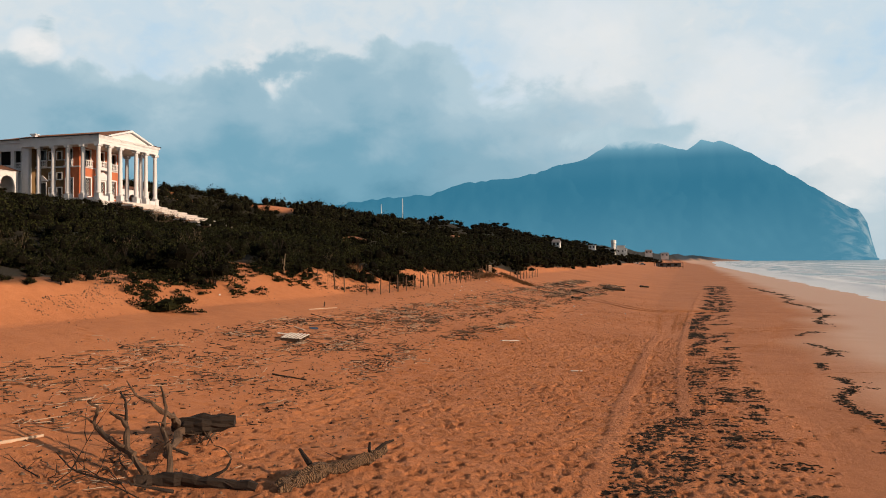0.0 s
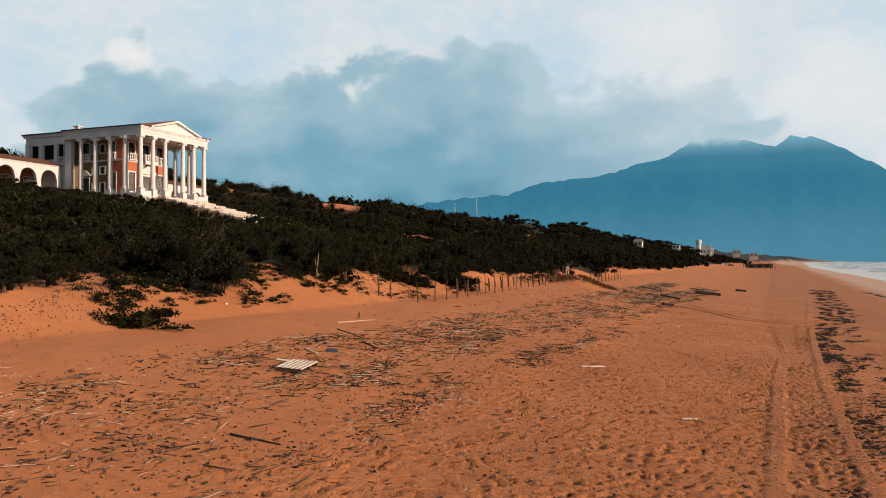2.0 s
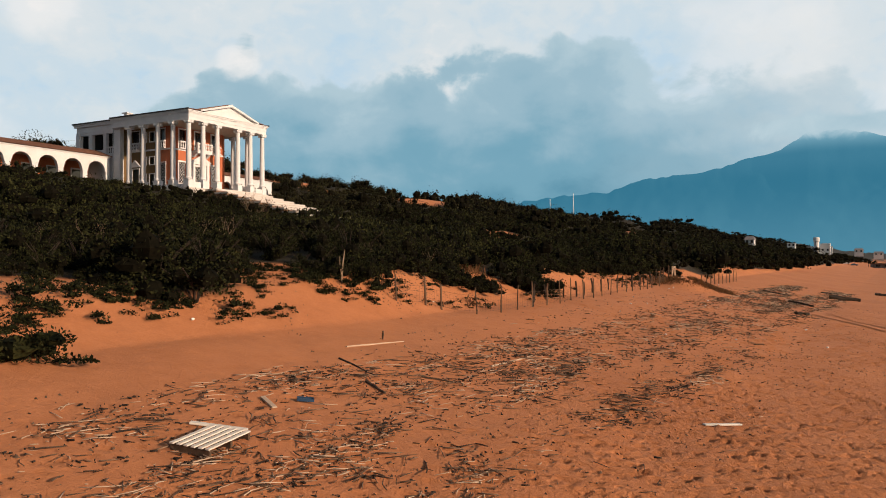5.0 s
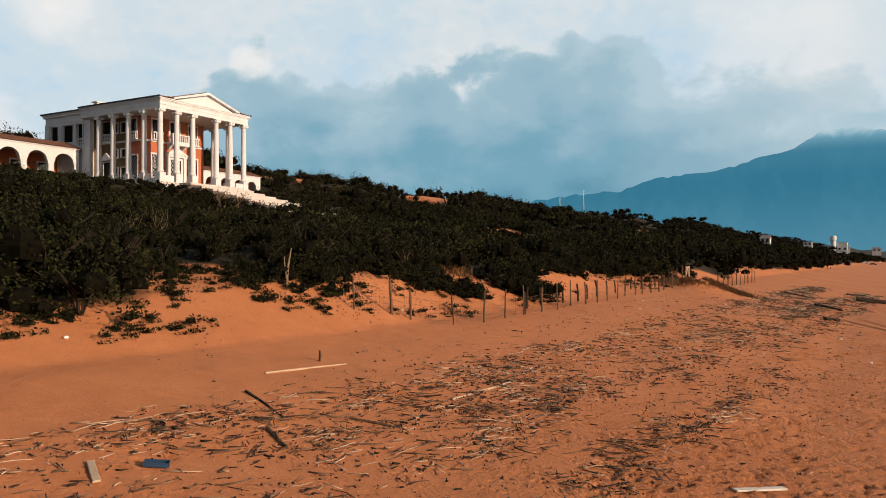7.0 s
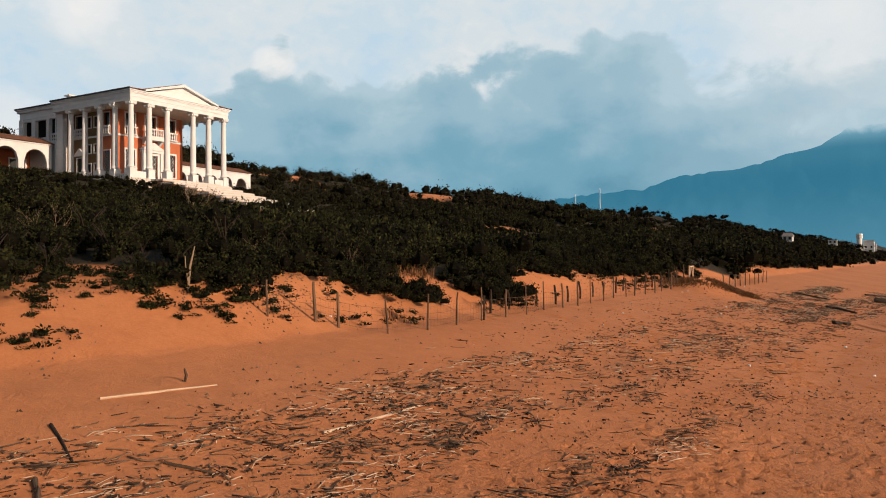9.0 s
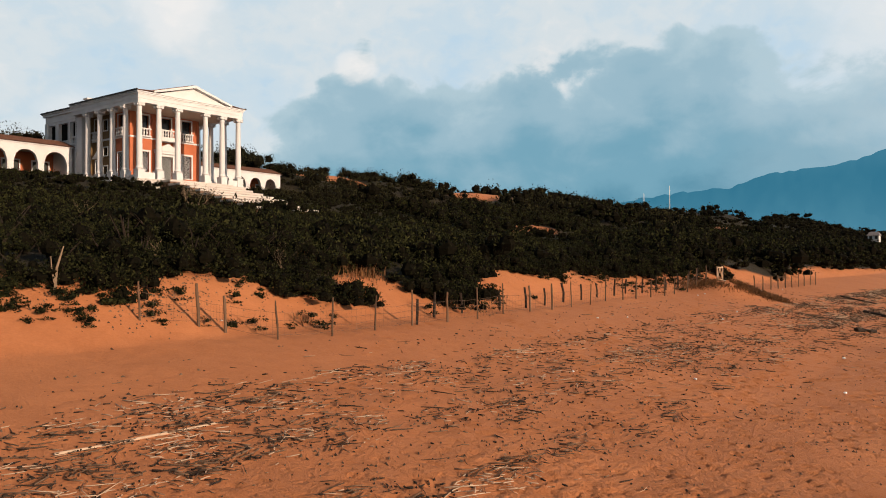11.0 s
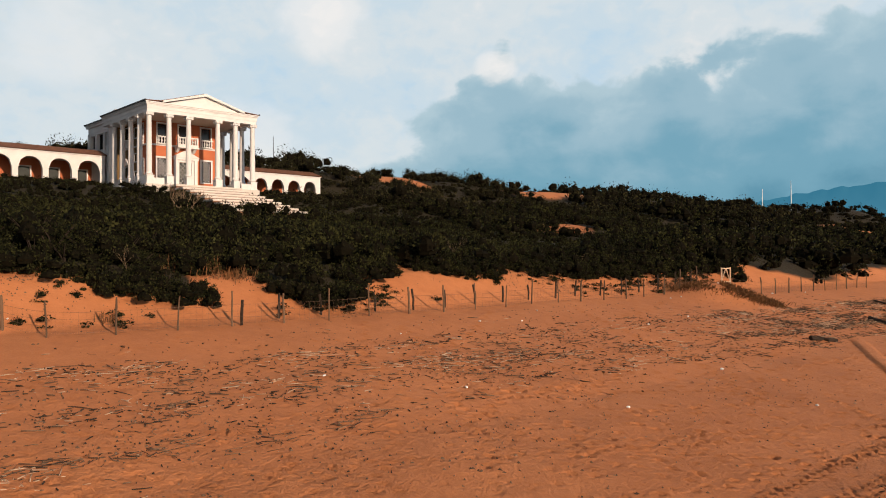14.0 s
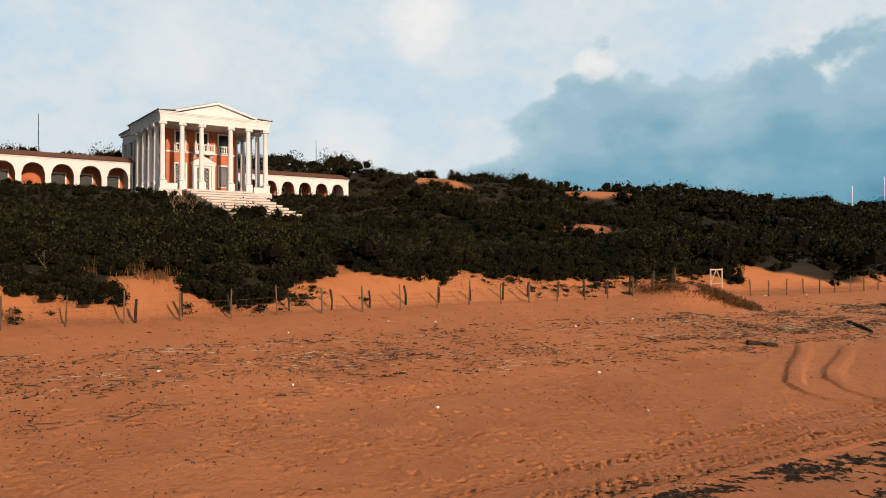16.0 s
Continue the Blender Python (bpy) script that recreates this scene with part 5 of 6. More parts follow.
def low_plants():
    """Creeping tufts on the bare lip of the dune."""
    rng = np.random.default_rng(31)
    kinds = []
    for i in range(4):
        v, f = leaf_cloud(260, 0.6, 0.6, 0.62, 5, 0.062, 300 + i, long=2.0, low=0.25, core=2)
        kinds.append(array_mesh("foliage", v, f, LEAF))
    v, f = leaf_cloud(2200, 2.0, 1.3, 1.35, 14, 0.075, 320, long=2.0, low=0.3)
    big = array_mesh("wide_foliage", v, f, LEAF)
    spots = [(-29.9, 42.6, 1.0, big)]
    while len(spots) < 250:
        y = rng.uniform(42, 66) if rng.random() < 0.55 else rng.uniform(60, 140)
        x = float(np.interp(y, EDGE_Y, EDGE_X)) + (rng.uniform(0.0, 4.0) if y < 66 else rng.uniform(-0.4, 0.8) + abs(rng.normal(0, 1.2)))
        if x > (-30.6 if y < 66 else -28.2) or value_noise(x, y, 3.0, 77) < -0.15:
            continue
        spots.append((x, y, rng.uniform(0.4, 1.0) * (1.3 if rng.random() < 0.15 else 1.0), kinds[int(rng.integers(0, 4))]))
    for x, y, s in ((-34.1, 46.3, 1.5), (-34.6, 45.9, 1.2), (-35.1, 43.9, 1.3), (-35.8, 45.0, 1.0), (-34.6, 48.8, 1.2), (-34.0, 49.7, 0.9), (-32.7, 49.7, 0.9), (-32.3, 51.3, 1.0), (-32.3, 50.4, 0.8), (-32.3, 47.8, 0.9), (-33.1, 46.3, 1.0), (-33.1, 56.4, 1.0), (-31.6, 62.5, 0.8), (-31.1, 63.2, 0.7), (-30.2, 64.5, 0.7), (-33.5, 61.3, 0.8), (-33.4, 62.9, 0.9), (-31.9, 62.1, 1.0), (-30.9, 62.6, 0.7), (-30.3, 64.3, 0.8), (-32.1, 64.3, 0.9), (-31.1, 64.3, 0.8), (-33.0, 62.1, 1.0), (-33.5, 60.2, 0.7)):
        spots.append((x, y, s, kinds[int(rng.integers(0, 4))]))
    for x, y, s in ((-35.5, 60.8, 0.8), (-34.1, 58.5, 1.0), (-31.4, 69.5, 0.8), (-29.4, 70.5, 0.6), (-28.8, 73.5, 0.8), (-29.2, 70.6, 0.8), (-29.0, 71.6, 0.9), (-30.1, 67.2, 0.7), (-27.8, 74.8, 0.9), (-29.2, 76.8, 0.7), (-29.5, 69.3, 0.6), (-31.0, 72.0, 0.9), (-29.1, 75.0, 0.9), (-28.9, 84.4, 1.0), (-30.5, 94.2, 0.9), (-29.4, 97.0, 0.8), (-29.8, 119.0, 0.9), (-30.1, 123.1, 1.1), (-29.3, 125.6, 0.8)):
        spots.append((x, y, s, kinds[int(rng.integers(0, 4))]))
    for x, y, s, me in spots:
        ob = new("dune_plant", me)
        ob.location, ob.scale, ob.rotation_euler = (x, y, float(ground_z(x, y)) - 0.08), (s, s, s * 0.9), (0, 0, rng.uniform(0, 6.28) if me is not big else 0.27)
        tagged(ob, "low dark green creeping plant on the sand lip", "plant", "low dune plants")


low_plants()


def branchy(bm, base, d, length, r, depth, rng, sides=5):
    """A bare forking limb."""
    p = [Vector(base)]
    d = Vector(d).normalized()
    n = 4
    for i in range(n):
        d = (d + Vector((rng.uniform(-0.35, 0.35), rng.uniform(-0.35, 0.35), rng.uniform(-0.15, 0.3)))).normalized()
        p.append(p[-1] + d * length / n)
    tube(bm, p, [r * (1 - 0.18 * i) for i in range(n + 1)], sides)
    if depth:
        for k in (2, 3, 4):
            e = (d + Vector((rng.uniform(-1, 1), rng.uniform(-1, 1), rng.uniform(-0.2, 0.7)))).normalized()
            branchy(bm, p[k], e, length * 0.55, r * 0.5, depth - 1, rng, max(4, sides - 1))


def dead_branches():
    rng = random.Random(5)
    meshes = []
    for i in range(4):
        bm = bmesh.new()
        for k in range(3):
            branchy(bm, (0, 0, -0.2), (rng.uniform(-0.5, 0.5), rng.uniform(-0.5, 0.5), 1), 1.15, 0.013, 2, rng)
        meshes.append(data_of(bm, "dead_shrub", DEADWOOD))
    k = 0
    while k < 18:
        y, x = rng.uniform(35, 130), rng.uniform(-48, -33.5)
        if float(cover_at(x, y)) < 0.6:
            continue
        k += 1
        ob = new("dead_shrub", meshes[k % 4])
        s = rng.uniform(0.7, 1.25)
        ob.location, ob.rotation_euler, ob.scale = (x, y, float(ground_z(x, y)) + 0.5), (0, 0, rng.uniform(0, 6)), (s, s, s)
        tagged(ob, "leafless grey dead shrub standing in the scrub", "dead shrub", "dead shrubs")
    bm = bmesh.new()
    tube(bm, [(0, 0, -0.3), (0.0, 0.1, 0.8), (-0.05, 0.4, 1.65)], [0.06, 0.05, 0.02], 6, 2)
    tube(bm, [(0, 0, 0.2), (-0.05, -0.08, 0.8), (-0.05, -0.12, 1.25)], [0.04, 0.03, 0.015], 6, 3)
    solid("dead_stake", bm, DEADWOOD, "bleached bare stake leaning out of the scrub", "stake", place=(-32.4, 64.3, float(ground_z(-32.4, 64.3)) + 0.25))


dead_branches()


def dry_grass(x0, y0, rx, ry, count, tall, seed):
    """A stand of bleached upright grass on the lip of the dune."""
    rng = random.Random(seed)
    bm = bmesh.new()
    z0 = float(ground_z(x0, y0))
    for _ in range(count):
        dx, dy = rng.gauss(0, 0.5) * rx, rng.gauss(0, 0.5) * ry
        z = float(ground_z(x0 + dx, y0 + dy)) - z0 - 0.05
        h = tall * rng.uniform(0.5, 1.1)
        a, w = rng.uniform(0, 6.28), rng.uniform(0.012, 0.026)
        lean = (rng.gauss(0, 0.22) * h, rng.gauss(0, 0.22) * h)
        c, s = math.cos(a) * w, math.sin(a) * w
        p = [bm.verts.new((dx - c, dy - s, z)), bm.verts.new((dx + c, dy + s, z)), bm.verts.new((dx + lean[0] * 0.4 + c * 0.8, dy + lean[1] * 0.4 + s * 0.8, z + h * 0.6)),
             bm.verts.new((dx + lean[0] * 0.4 - c * 0.8, dy + lean[1] * 0.4 - s * 0.8, z + h * 0.6)), bm.verts.new((dx + lean[0], dy + lean[1], z + h))]
        bm.faces.new(p[:4])
        bm.faces.new((p[3], p[2], p[4]))
    solid("dry_grass", bm, LEAF_DRY, "bleached dry grass tuft on the lip of the dune", "grass", place=(x0, y0, z0))


dry_grass(-34.6, 82.6, 1.2, 2.4, 260, 1.15, 31)
dry_grass(-33.2, 83.8, 0.9, 1.2, 110, 0.8, 32)
dry_grass(-29.0, 74.6, 0.5, 0.7, 60, 0.5, 33)


def pale_shrub(x, y, seed):
    rng = random.Random(seed)
    bm = bmesh.new()
    for _ in range(9):
        branchy(bm, (rng.uniform(-0.4, 0.4), rng.uniform(-0.7, 0.7), -0.1), (rng.uniform(-0.8, 0.8), rng.uniform(-0.8, 0.8), 1), 1.5, 0.03, 2, rng)
    solid("bleached_shrub", bm, DEADWOOD, "bleached leafless shrub beside the villa stairs", "dead shrub", place=(x, y, float(ground_z(x, y)) + 0.5))


pale_shrub(-68.0, 96.0, 41)
pale_shrub(-67.4, 97.4, 42)

# ---- driftwood and litter ----


def gz(x, y, up=0.0):
    return Vector((x, y, float(ground_z(x, y)) + up))


def stick_field(name, material, label, clusters, loose, seed, lengths, radius):
    """Thousands of sticks lying on the sand, as one mesh."""
    rng = np.random.default_rng(seed)
    rows = []
    lines = [([(10, -21), (25, -23), (36, -23.8), (43.5, -23.3), (51, -22.6), (58, -21.5), (72, -21.2), (90, -20.4), (127, -19), (181, -16.5)], 0.75),
             ([(10, -16.5), (25, -18.5), (35, -19.3), (44, -17.5), (54, -18.3), (62, -17.9), (70, -16.9), (80, -15.9), (93, -15), (125, -14), (190, -8)], 0.8),
             ([(40, -14.5), (58, -14), (65, -12.7), (75, -12.8), (96, -12.7), (120, -11), (185, -7)], 0.55),
             ([(20, -21), (36, -21.5), (44, -20.3), (52, -20.4), (66, -19.3), (90, -17.6), (130, -16)], 0.7)]
    for _ in range(clusters):
        pts, sd = lines[int(rng.choice(4, p=(0.34, 0.32, 0.12, 0.22)))]
        y = 17 + 165 * rng.random() ** 1.25
        x = np.interp(y, [p[0] for p in pts], [p[1] for p in pts]) + 0.8 * float(value_noise(y, sd * 50, 5.0, 60)) + rng.normal(0, sd)
        dens = np.interp(y, [26, 37, 70, 80, 105, 120, 185], [0.3, 1.0, 1.0, 0.45, 0.35, 1.1, 1.1]) * np.clip(0.75 + 0.7 * float(value_noise(x, y, 4.5, 59)), 0.1, 1.4)
        a0 = rng.normal(0.15, 0.7)
        heap = rng.uniform(0.0, 0.12)
        for _ in range(int(rng.integers(3, 20) * dens) + 1):
            u, v = rng.normal(0, 0.3), rng.normal(0, 0.55) * (1 + max(0, y - 100) / 60)
            rows.append((x + u, y + v, a0 + rng.normal(0, 0.8), heap * rng.random() * math.exp(-u * u * 6 - v * v * 2)))
    for _ in range(loose):
        y = 12 + 135 * rng.random()
        rows.append((rng.uniform(-25, -9) + 0.03 * max(0, y - 100), y, rng.uniform(0, 3.14), 0.0))
    r = np.array(rows)
    n = len(r)
    L = rng.uniform(*lengths, n) * rng.uniform(0.25, 1.0, n) ** 2.2
    W = rng.uniform(*radius, n)
    tilt = rng.normal(0, 0.07, n)
    # angles run from +y
    d = np.stack([np.sin(r[:, 2]) * np.cos(tilt), np.cos(r[:, 2]) * np.cos(tilt), np.sin(tilt)], 1)
    side = np.stack([np.cos(r[:, 2]), -np.sin(r[:, 2]), np.zeros(n)], 1)
    up = np.cross(side, d)
    c = np.stack([r[:, 0], r[:, 1], ground_z(r[:, 0], r[:, 1]) + W * 0.8 + np.abs(tilt) * L * 0.35 + rng.uniform(-0.01, 0.03, n) + r[:, 3]], 1)
    bend = side * (rng.normal(0, 0.08, n) * L)[:, None]
    v = []
    for k, (t, sc, bd) in enumerate(((-0.5, 1.0, 0), (0.05, 0.95, 1), (0.5, 0.55, 0))):
        for sa, ua in ((-1, 0), (0.1, -0.9), (1, 0.1), (0, 1)):
            v.append(c + d * (L * t)[:, None] + bend * bd + side * (W * sa * sc)[:, None] + up * (W * ua * sc)[:, None])
    v = np.stack(v, 1).reshape(-1, 3)
    quads = []
    for k in range(2):
        for i in range(4):
            j = (i + 1) % 4
            quads.append((k * 4 + i, k * 4 + j, k * 4 + 4 + j, k * 4 + 4 + i))
    quads += [(3, 2, 1, 0), (8, 9, 10, 11)]
    f = (np.arange(n)[:, None, None] * 12 + np.array(quads)[None]).reshape(-1, 4)
    tagged(new(name, array_mesh(name, v, f, material)), label, "driftwood", kind="stuff")


stick_field("driftwood_litter", STICKS, "dark and brown driftwood sticks strewn along the tide line", 1900, 800, 61, (0.15, 1.25), (0.008, 0.024))
stick_field("reed_litter", PALEWOOD, "pale broken reeds strewn along the tide line", 800, 200, 62, (0.2, 1.3), (0.008, 0.018))
stick_field("bark_litter", DARKWOOD, "dark bark scraps strewn along the tide line", 1000, 1000, 63, (0.06, 0.34), (0.012, 0.035))


def chips():
    """Small dark crumbs of bark, charcoal and shell over the whole beach."""
    rng = np.random.default_rng(66)
    n = 19000
    y = 14 + 125 * rng.random(n) ** 1.2
    x = np.clip(rng.normal(-13, 6.5, n), -26, 6)
    # twigs and leaf litter on the bare lip below the scrub
    lip = np.arange(n) > n - 6000
    y = np.where(lip, 34 + 112 * rng.random(n), y)
    x = np.where(lip, np.interp(y, EDGE_Y, EDGE_X) + np.abs(rng.normal(0, 1.5, n)), x)
    keep = 0.8 * value_noise(x, y, 6.0, 67) + 0.7 * value_noise(x, y, 1.6, 68) + rng.uniform(-0.5, 0.6, n) > np.interp(y, [70, 95], [0.1, 0.55])
    x, y = x[keep], y[keep]
    n = len(x)
    a = rng.uniform(0, 6.28, n)
    L, W, h = rng.uniform(0.03, 0.11, n), rng.uniform(0.02, 0.05, n), rng.uniform(0.02, 0.06, n)
    d, s = np.stack([np.cos(a), np.sin(a), a * 0], 1), np.stack([-np.sin(a), np.cos(a), a * 0], 1)
    c = np.stack([x, y, ground_z(x, y) - 0.015], 1)
    v = np.stack([c - d * L[:, None], c - s * W[:, None], c + d * L[:, None], c + s * W[:, None], c + np.stack([a * 0, a * 0, h + 0.03], 1)], 1).reshape(-1, 3)
    f = (np.arange(n)[:, None, None] * 5 + np.array([(0, 1, 4), (1, 2, 4), (2, 3, 4), (3, 0, 4)])[None]).reshape(-1, 3)
    tagged(new("beach_crumbs", array_mesh("beach_crumbs", v, f, STICKS)), "small dark crumbs of bark scattered over the sand", "litter", kind="stuff")


chips()


def seagrass():
    """Dark dried seagrass in broken streaks near the water."""
    rng = np.random.default_rng(71)
    rows = []
    main = [(14, -2.2, 5.5), (23, -1.4, 5.8), (29, -0.6, 5.2), (43, 1.2, 3.6), (55, 1.9, 3.2), (83, 3.6, 3.4), (145, 9, 4), (225, 13.5, 4)]
    second = [(20, 8.0, 2.2), (36, 8.8, 1.6), (44, 9.2, 1.4), (55, 10.2, 1.0), (66, 12.6, 1.2), (75, 11.6, 0.9), (90, 17, 1.2), (118, 21.8, 1.0), (140, 21, 1.0), (162, 24, 1.0), (207, 23, 1.2)]
    def patch(x, y, w, h, m, a):
        u, t = rng.normal(0, 0.5, m) * w, rng.normal(0, 0.5, m) * h
        rows.extend((x + math.cos(a) * p - math.sin(a) * q, y + math.sin(a) * p + math.cos(a) * q, a + rng.normal(0, 0.7), 1 + y / 160) for p, q in zip(u, t))
    ys, xs, ws = zip(*main)
    for k, off in enumerate((0.05, 0.32, 0.62, 0.9)):
        for _ in range((900, 700, 560, 380)[k]):
            y = 14 + 200 * rng.random() ** 1.7
            x = np.interp(y, ys, xs) + np.interp(y, ys, ws) * (off + 0.13 * float(value_noise(k * 9.0, y, 5.0, 81)) + rng.normal(0, 0.05))
            if value_noise(x, y, 2.4, 80 + k) < -0.1:
                continue
            patch(x, y, rng.uniform(0.15, 0.7) * (1 + y / 150), rng.uniform(0.05, 0.22) * (1 + y / 90), int(rng.integers(6, 20)), rng.normal(0.12 + 1.1 * min(1, max(0, (y - 38) / 45)), 0.35))
    ys, xs, ws = zip(*second)
    for _ in range(900):
        y = 20 + 190 * rng.random() ** 1.3
        x = np.interp(y, ys, xs) + 0.9 * float(value_noise(3.0, y, 6.0, 82)) + abs(rng.normal(0, 0.12)) * np.interp(y, ys, ws) * (1 if rng.random() < 0.7 else 4)
        if value_noise(x, y, 4.0, 85) < -0.25:
            continue
        patch(x, y, rng.uniform(0.1, 0.45), rng.uniform(0.08, 0.35) * (1 + y / 90), int(rng.integers(3, 11)), rng.normal(0.1, 0.5))
    for cx_, cy_ in ((2.9, 87.3), (3.6, 90.2), (4.2, 93.0), (5.2, 96.5), (6.0, 100.0)):
        for _ in range(22):
            patch(cx_ + rng.normal(0, 0.3), cy_ + rng.normal(0, 1.3), rng.uniform(0.15, 0.6), rng.uniform(0.05, 0.2), 10, rng.normal(1.2, 0.4))
    r = np.array(rows)
    n = len(r)
    L, W = rng.uniform(0.05, 0.17, n) * r[:, 3], rng.uniform(0.008, 0.024, n) * r[:, 3]
    d = np.stack([np.cos(r[:, 2]), np.sin(r[:, 2]), rng.normal(0, 0.12, n)], 1)
    s = np.stack([-np.sin(r[:, 2]), np.cos(r[:, 2]), rng.normal(0, 0.12, n)], 1)
    c = np.stack([r[:, 0], r[:, 1], ground_z(r[:, 0], r[:, 1]) + 0.03], 1)
    top = c + (0, 0, 1) * rng.uniform(0.002, 0.022, (n, 1))
    v = np.stack([c - d * L[:, None] - (0, 0, 0.03), c - s * W[:, None] - (0, 0, 0.03), c + d * L[:, None] - (0, 0, 0.03), c + s * W[:, None] - (0, 0, 0.03), top], 1).reshape(-1, 3)
    tri = np.array([(0, 1, 4), (1, 2, 4), (2, 3, 4), (3, 0, 4)])
    f = (np.arange(n)[:, None, None] * 5 + tri[None]).reshape(-1, 3)
    tagged(new("seagrass", array_mesh("seagrass", v, f, WEED)), "dark dried seagrass streaks on the lower beach", "seagrass", kind="stuff")


seagrass()


def driftwood_tree():
    tree = thing("driftwood_tree", tuple(gz(-13.2, 19.5)), "dark uprooted driftwood tree with bare forking branches on sand", "driftwood")
    bm = bmesh.new()
    limb(bm, [gz(-13.2, 17.7, 0.1), gz(-12.4, 18.2, 0.16), gz(-11.5, 18.5, 0.15), gz(-10.3, 18.8, 0.08)], 0.21, 0.12, 3, 10)
    part("trunk", bm, DARKWOOD, tree)
    L = [  # limbs as heights above the sand
        ([(-12.6, 18.3, 0.2), (-12.75, 18.5, 0.8), (-13.15, 18.8, 1.25), (-13.2, 19.0, 1.8), (-13.5, 19.2, 2.3)], 0.085),
        ([(-13.1, 18.0, 0.2), (-13.9, 18.3, 0.7), (-14.2, 18.6, 1.25), (-14.7, 18.6, 1.45)], 0.11),
        ([(-14.2, 18.6, 1.2), (-14.35, 18.8, 1.7), (-14.6, 18.9, 2.0)], 0.05),
        ([(-13.6, 18.2, 0.6), (-14.6, 18.4, 0.75), (-15.2, 18.6, 1.0), (-15.1, 18.6, 1.5)], 0.10),
        ([(-14.7, 21.8, 0.35), (-14.2, 20.9, 0.9), (-14.0, 20.0, 1.3), (-14.2, 19.7, 1.6), (-14.6, 19.6, 1.75)], 0.11),
        ([(-14.6, 21.8, 0.3), (-14.0, 20.6, 0.25), (-13.6, 19.6, 0.3), (-13.3, 19.2, 0.35)], 0.15),
        ([(-12.9, 19.6, 0.4), (-13.4, 19.4, 0.6), (-13.7, 19.5, 0.9)], 0.05),
        ([(-11.6, 18.5, 0.25), (-11.2, 18.8, 0.5), (-11.1, 18.9, 0.75)], 0.06),
        ([(-13.4, 17.4, 0.1), (-14.6, 17.2, 0.2), (-15.6, 17.6, 0.35)], 0.04),
        ([(-12.0, 17.6, 0.1), (-12.7, 17.0, 0.3), (-12.6, 16.6, 0.5)], 0.05)]
    for i, (pts, r) in enumerate(L):
        bm = bmesh.new()
        n = len(pts)
        limb(bm, [gz(*p) for p in pts], r, r * 0.35, i, 8)
        part("branch", bm, DARKWOOD if i not in (0, 1, 3, 4, 5) else BARK, tree, "weathered grey-brown branch" if i in (1, 4, 5) else "")
        rr = random.Random(i + 70)
        for _ in range(2 if r > 0.08 else 1):
            bm = bmesh.new()
            k = rr.randrange(1, n)
            limb(bm, [gz(*pts[k]), gz(*pts[k]) + Vector((rr.uniform(-0.3, 0.2), rr.uniform(-0.2, 0.2), rr.uniform(0.1, 0.3))), gz(*pts[k]) + Vector((rr.uniform(-0.6, 0.3), rr.uniform(-0.4, 0.3), rr.uniform(0.1, 0.55)))], r * 0.45, 0.012, i + 90, 6)
            part("twig", bm, BARK, tree)
    bm = bmesh.new()
    tube(bm, [gz(-14.9, 21.8, 0.3), gz(-14.7, 21.85, 0.36), gz(-14.45, 21.9, 0.4), gz(-14.2, 22.0, 0.46), gz(-13.95, 22.1, 0.52), gz(-13.7, 22.2, 0.58), gz(-13.45, 22.3, 0.64), gz(-13.2, 22.4, 0.7), gz(-13.05, 22.45, 0.72)], [0.14, 0.25, 0.32, 0.3, 0.33, 0.27, 0.25, 0.2, 0.17], 18, 9)
    part("stump", bm, DARKWOOD, tree, "charred dark root stump")
    rng = random.Random(12)
    for i in range(7):
        bm = bmesh.new()
        branchy(bm, gz(-13.8 + rng.uniform(-0.7, 0.5), 22.0, 0.35), (rng.uniform(-0.2, 1), rng.uniform(-0.6, 0.2), -0.3), 0.65, 0.045, 1, rng)
        part("root", bm, BARK, tree)
    for i in range(8):
        bm = bmesh.new()
        p = gz(-13 + rng.uniform(-2.5, 1.0), 17.2 + rng.uniform(-0.9, 1.2), 0.06)
        branchy(bm, p, (rng.uniform(-1, 0.2), rng.uniform(-0.6, 0.4), 0.1), rng.uniform(0.9, 2.0), 0.025, 1, rng)
        part("twig", bm, DARKWOOD, tree)
    log = thing("driftwood_log", tuple(gz(-9, 21)), "brown bark-covered log with a stub branch on sand", "log")
    bm = bmesh.new()
    limb(bm, [gz(-9.75, 19.0, 0.0), gz(-9.5, 19.7, 0.12), gz(-9.25, 20.4, 0.2), gz(-8.95, 21.1, 0.14), gz(-8.6, 21.9, 0.18), gz(-8.35, 22.5, 0.26), gz(-8.2, 23.0, 0.4)], 0.24, 0.16, 21, 14)
    part("trunk", bm, LOGBARK, log)
    for pts, r in (([(-9.5, 20.4, 0.4), (-9.7, 20.5, 0.55), (-9.95, 20.7, 0.7)], 0.08), ([(-8.3, 22.6, 0.4), (-8.1, 22.9, 0.6), (-7.9, 23.1, 0.65)], 0.06), ([(-8.45, 22.4, 0.4), (-8.5, 22.6, 0.62)], 0.05)):
        bm = bmesh.new()
        tube(bm, [gz(*p) for p in pts], [r * (1 - 0.2 * k) for k in range(len(pts))], 7, 5)
        part("branch", bm, DARKWOOD, log)


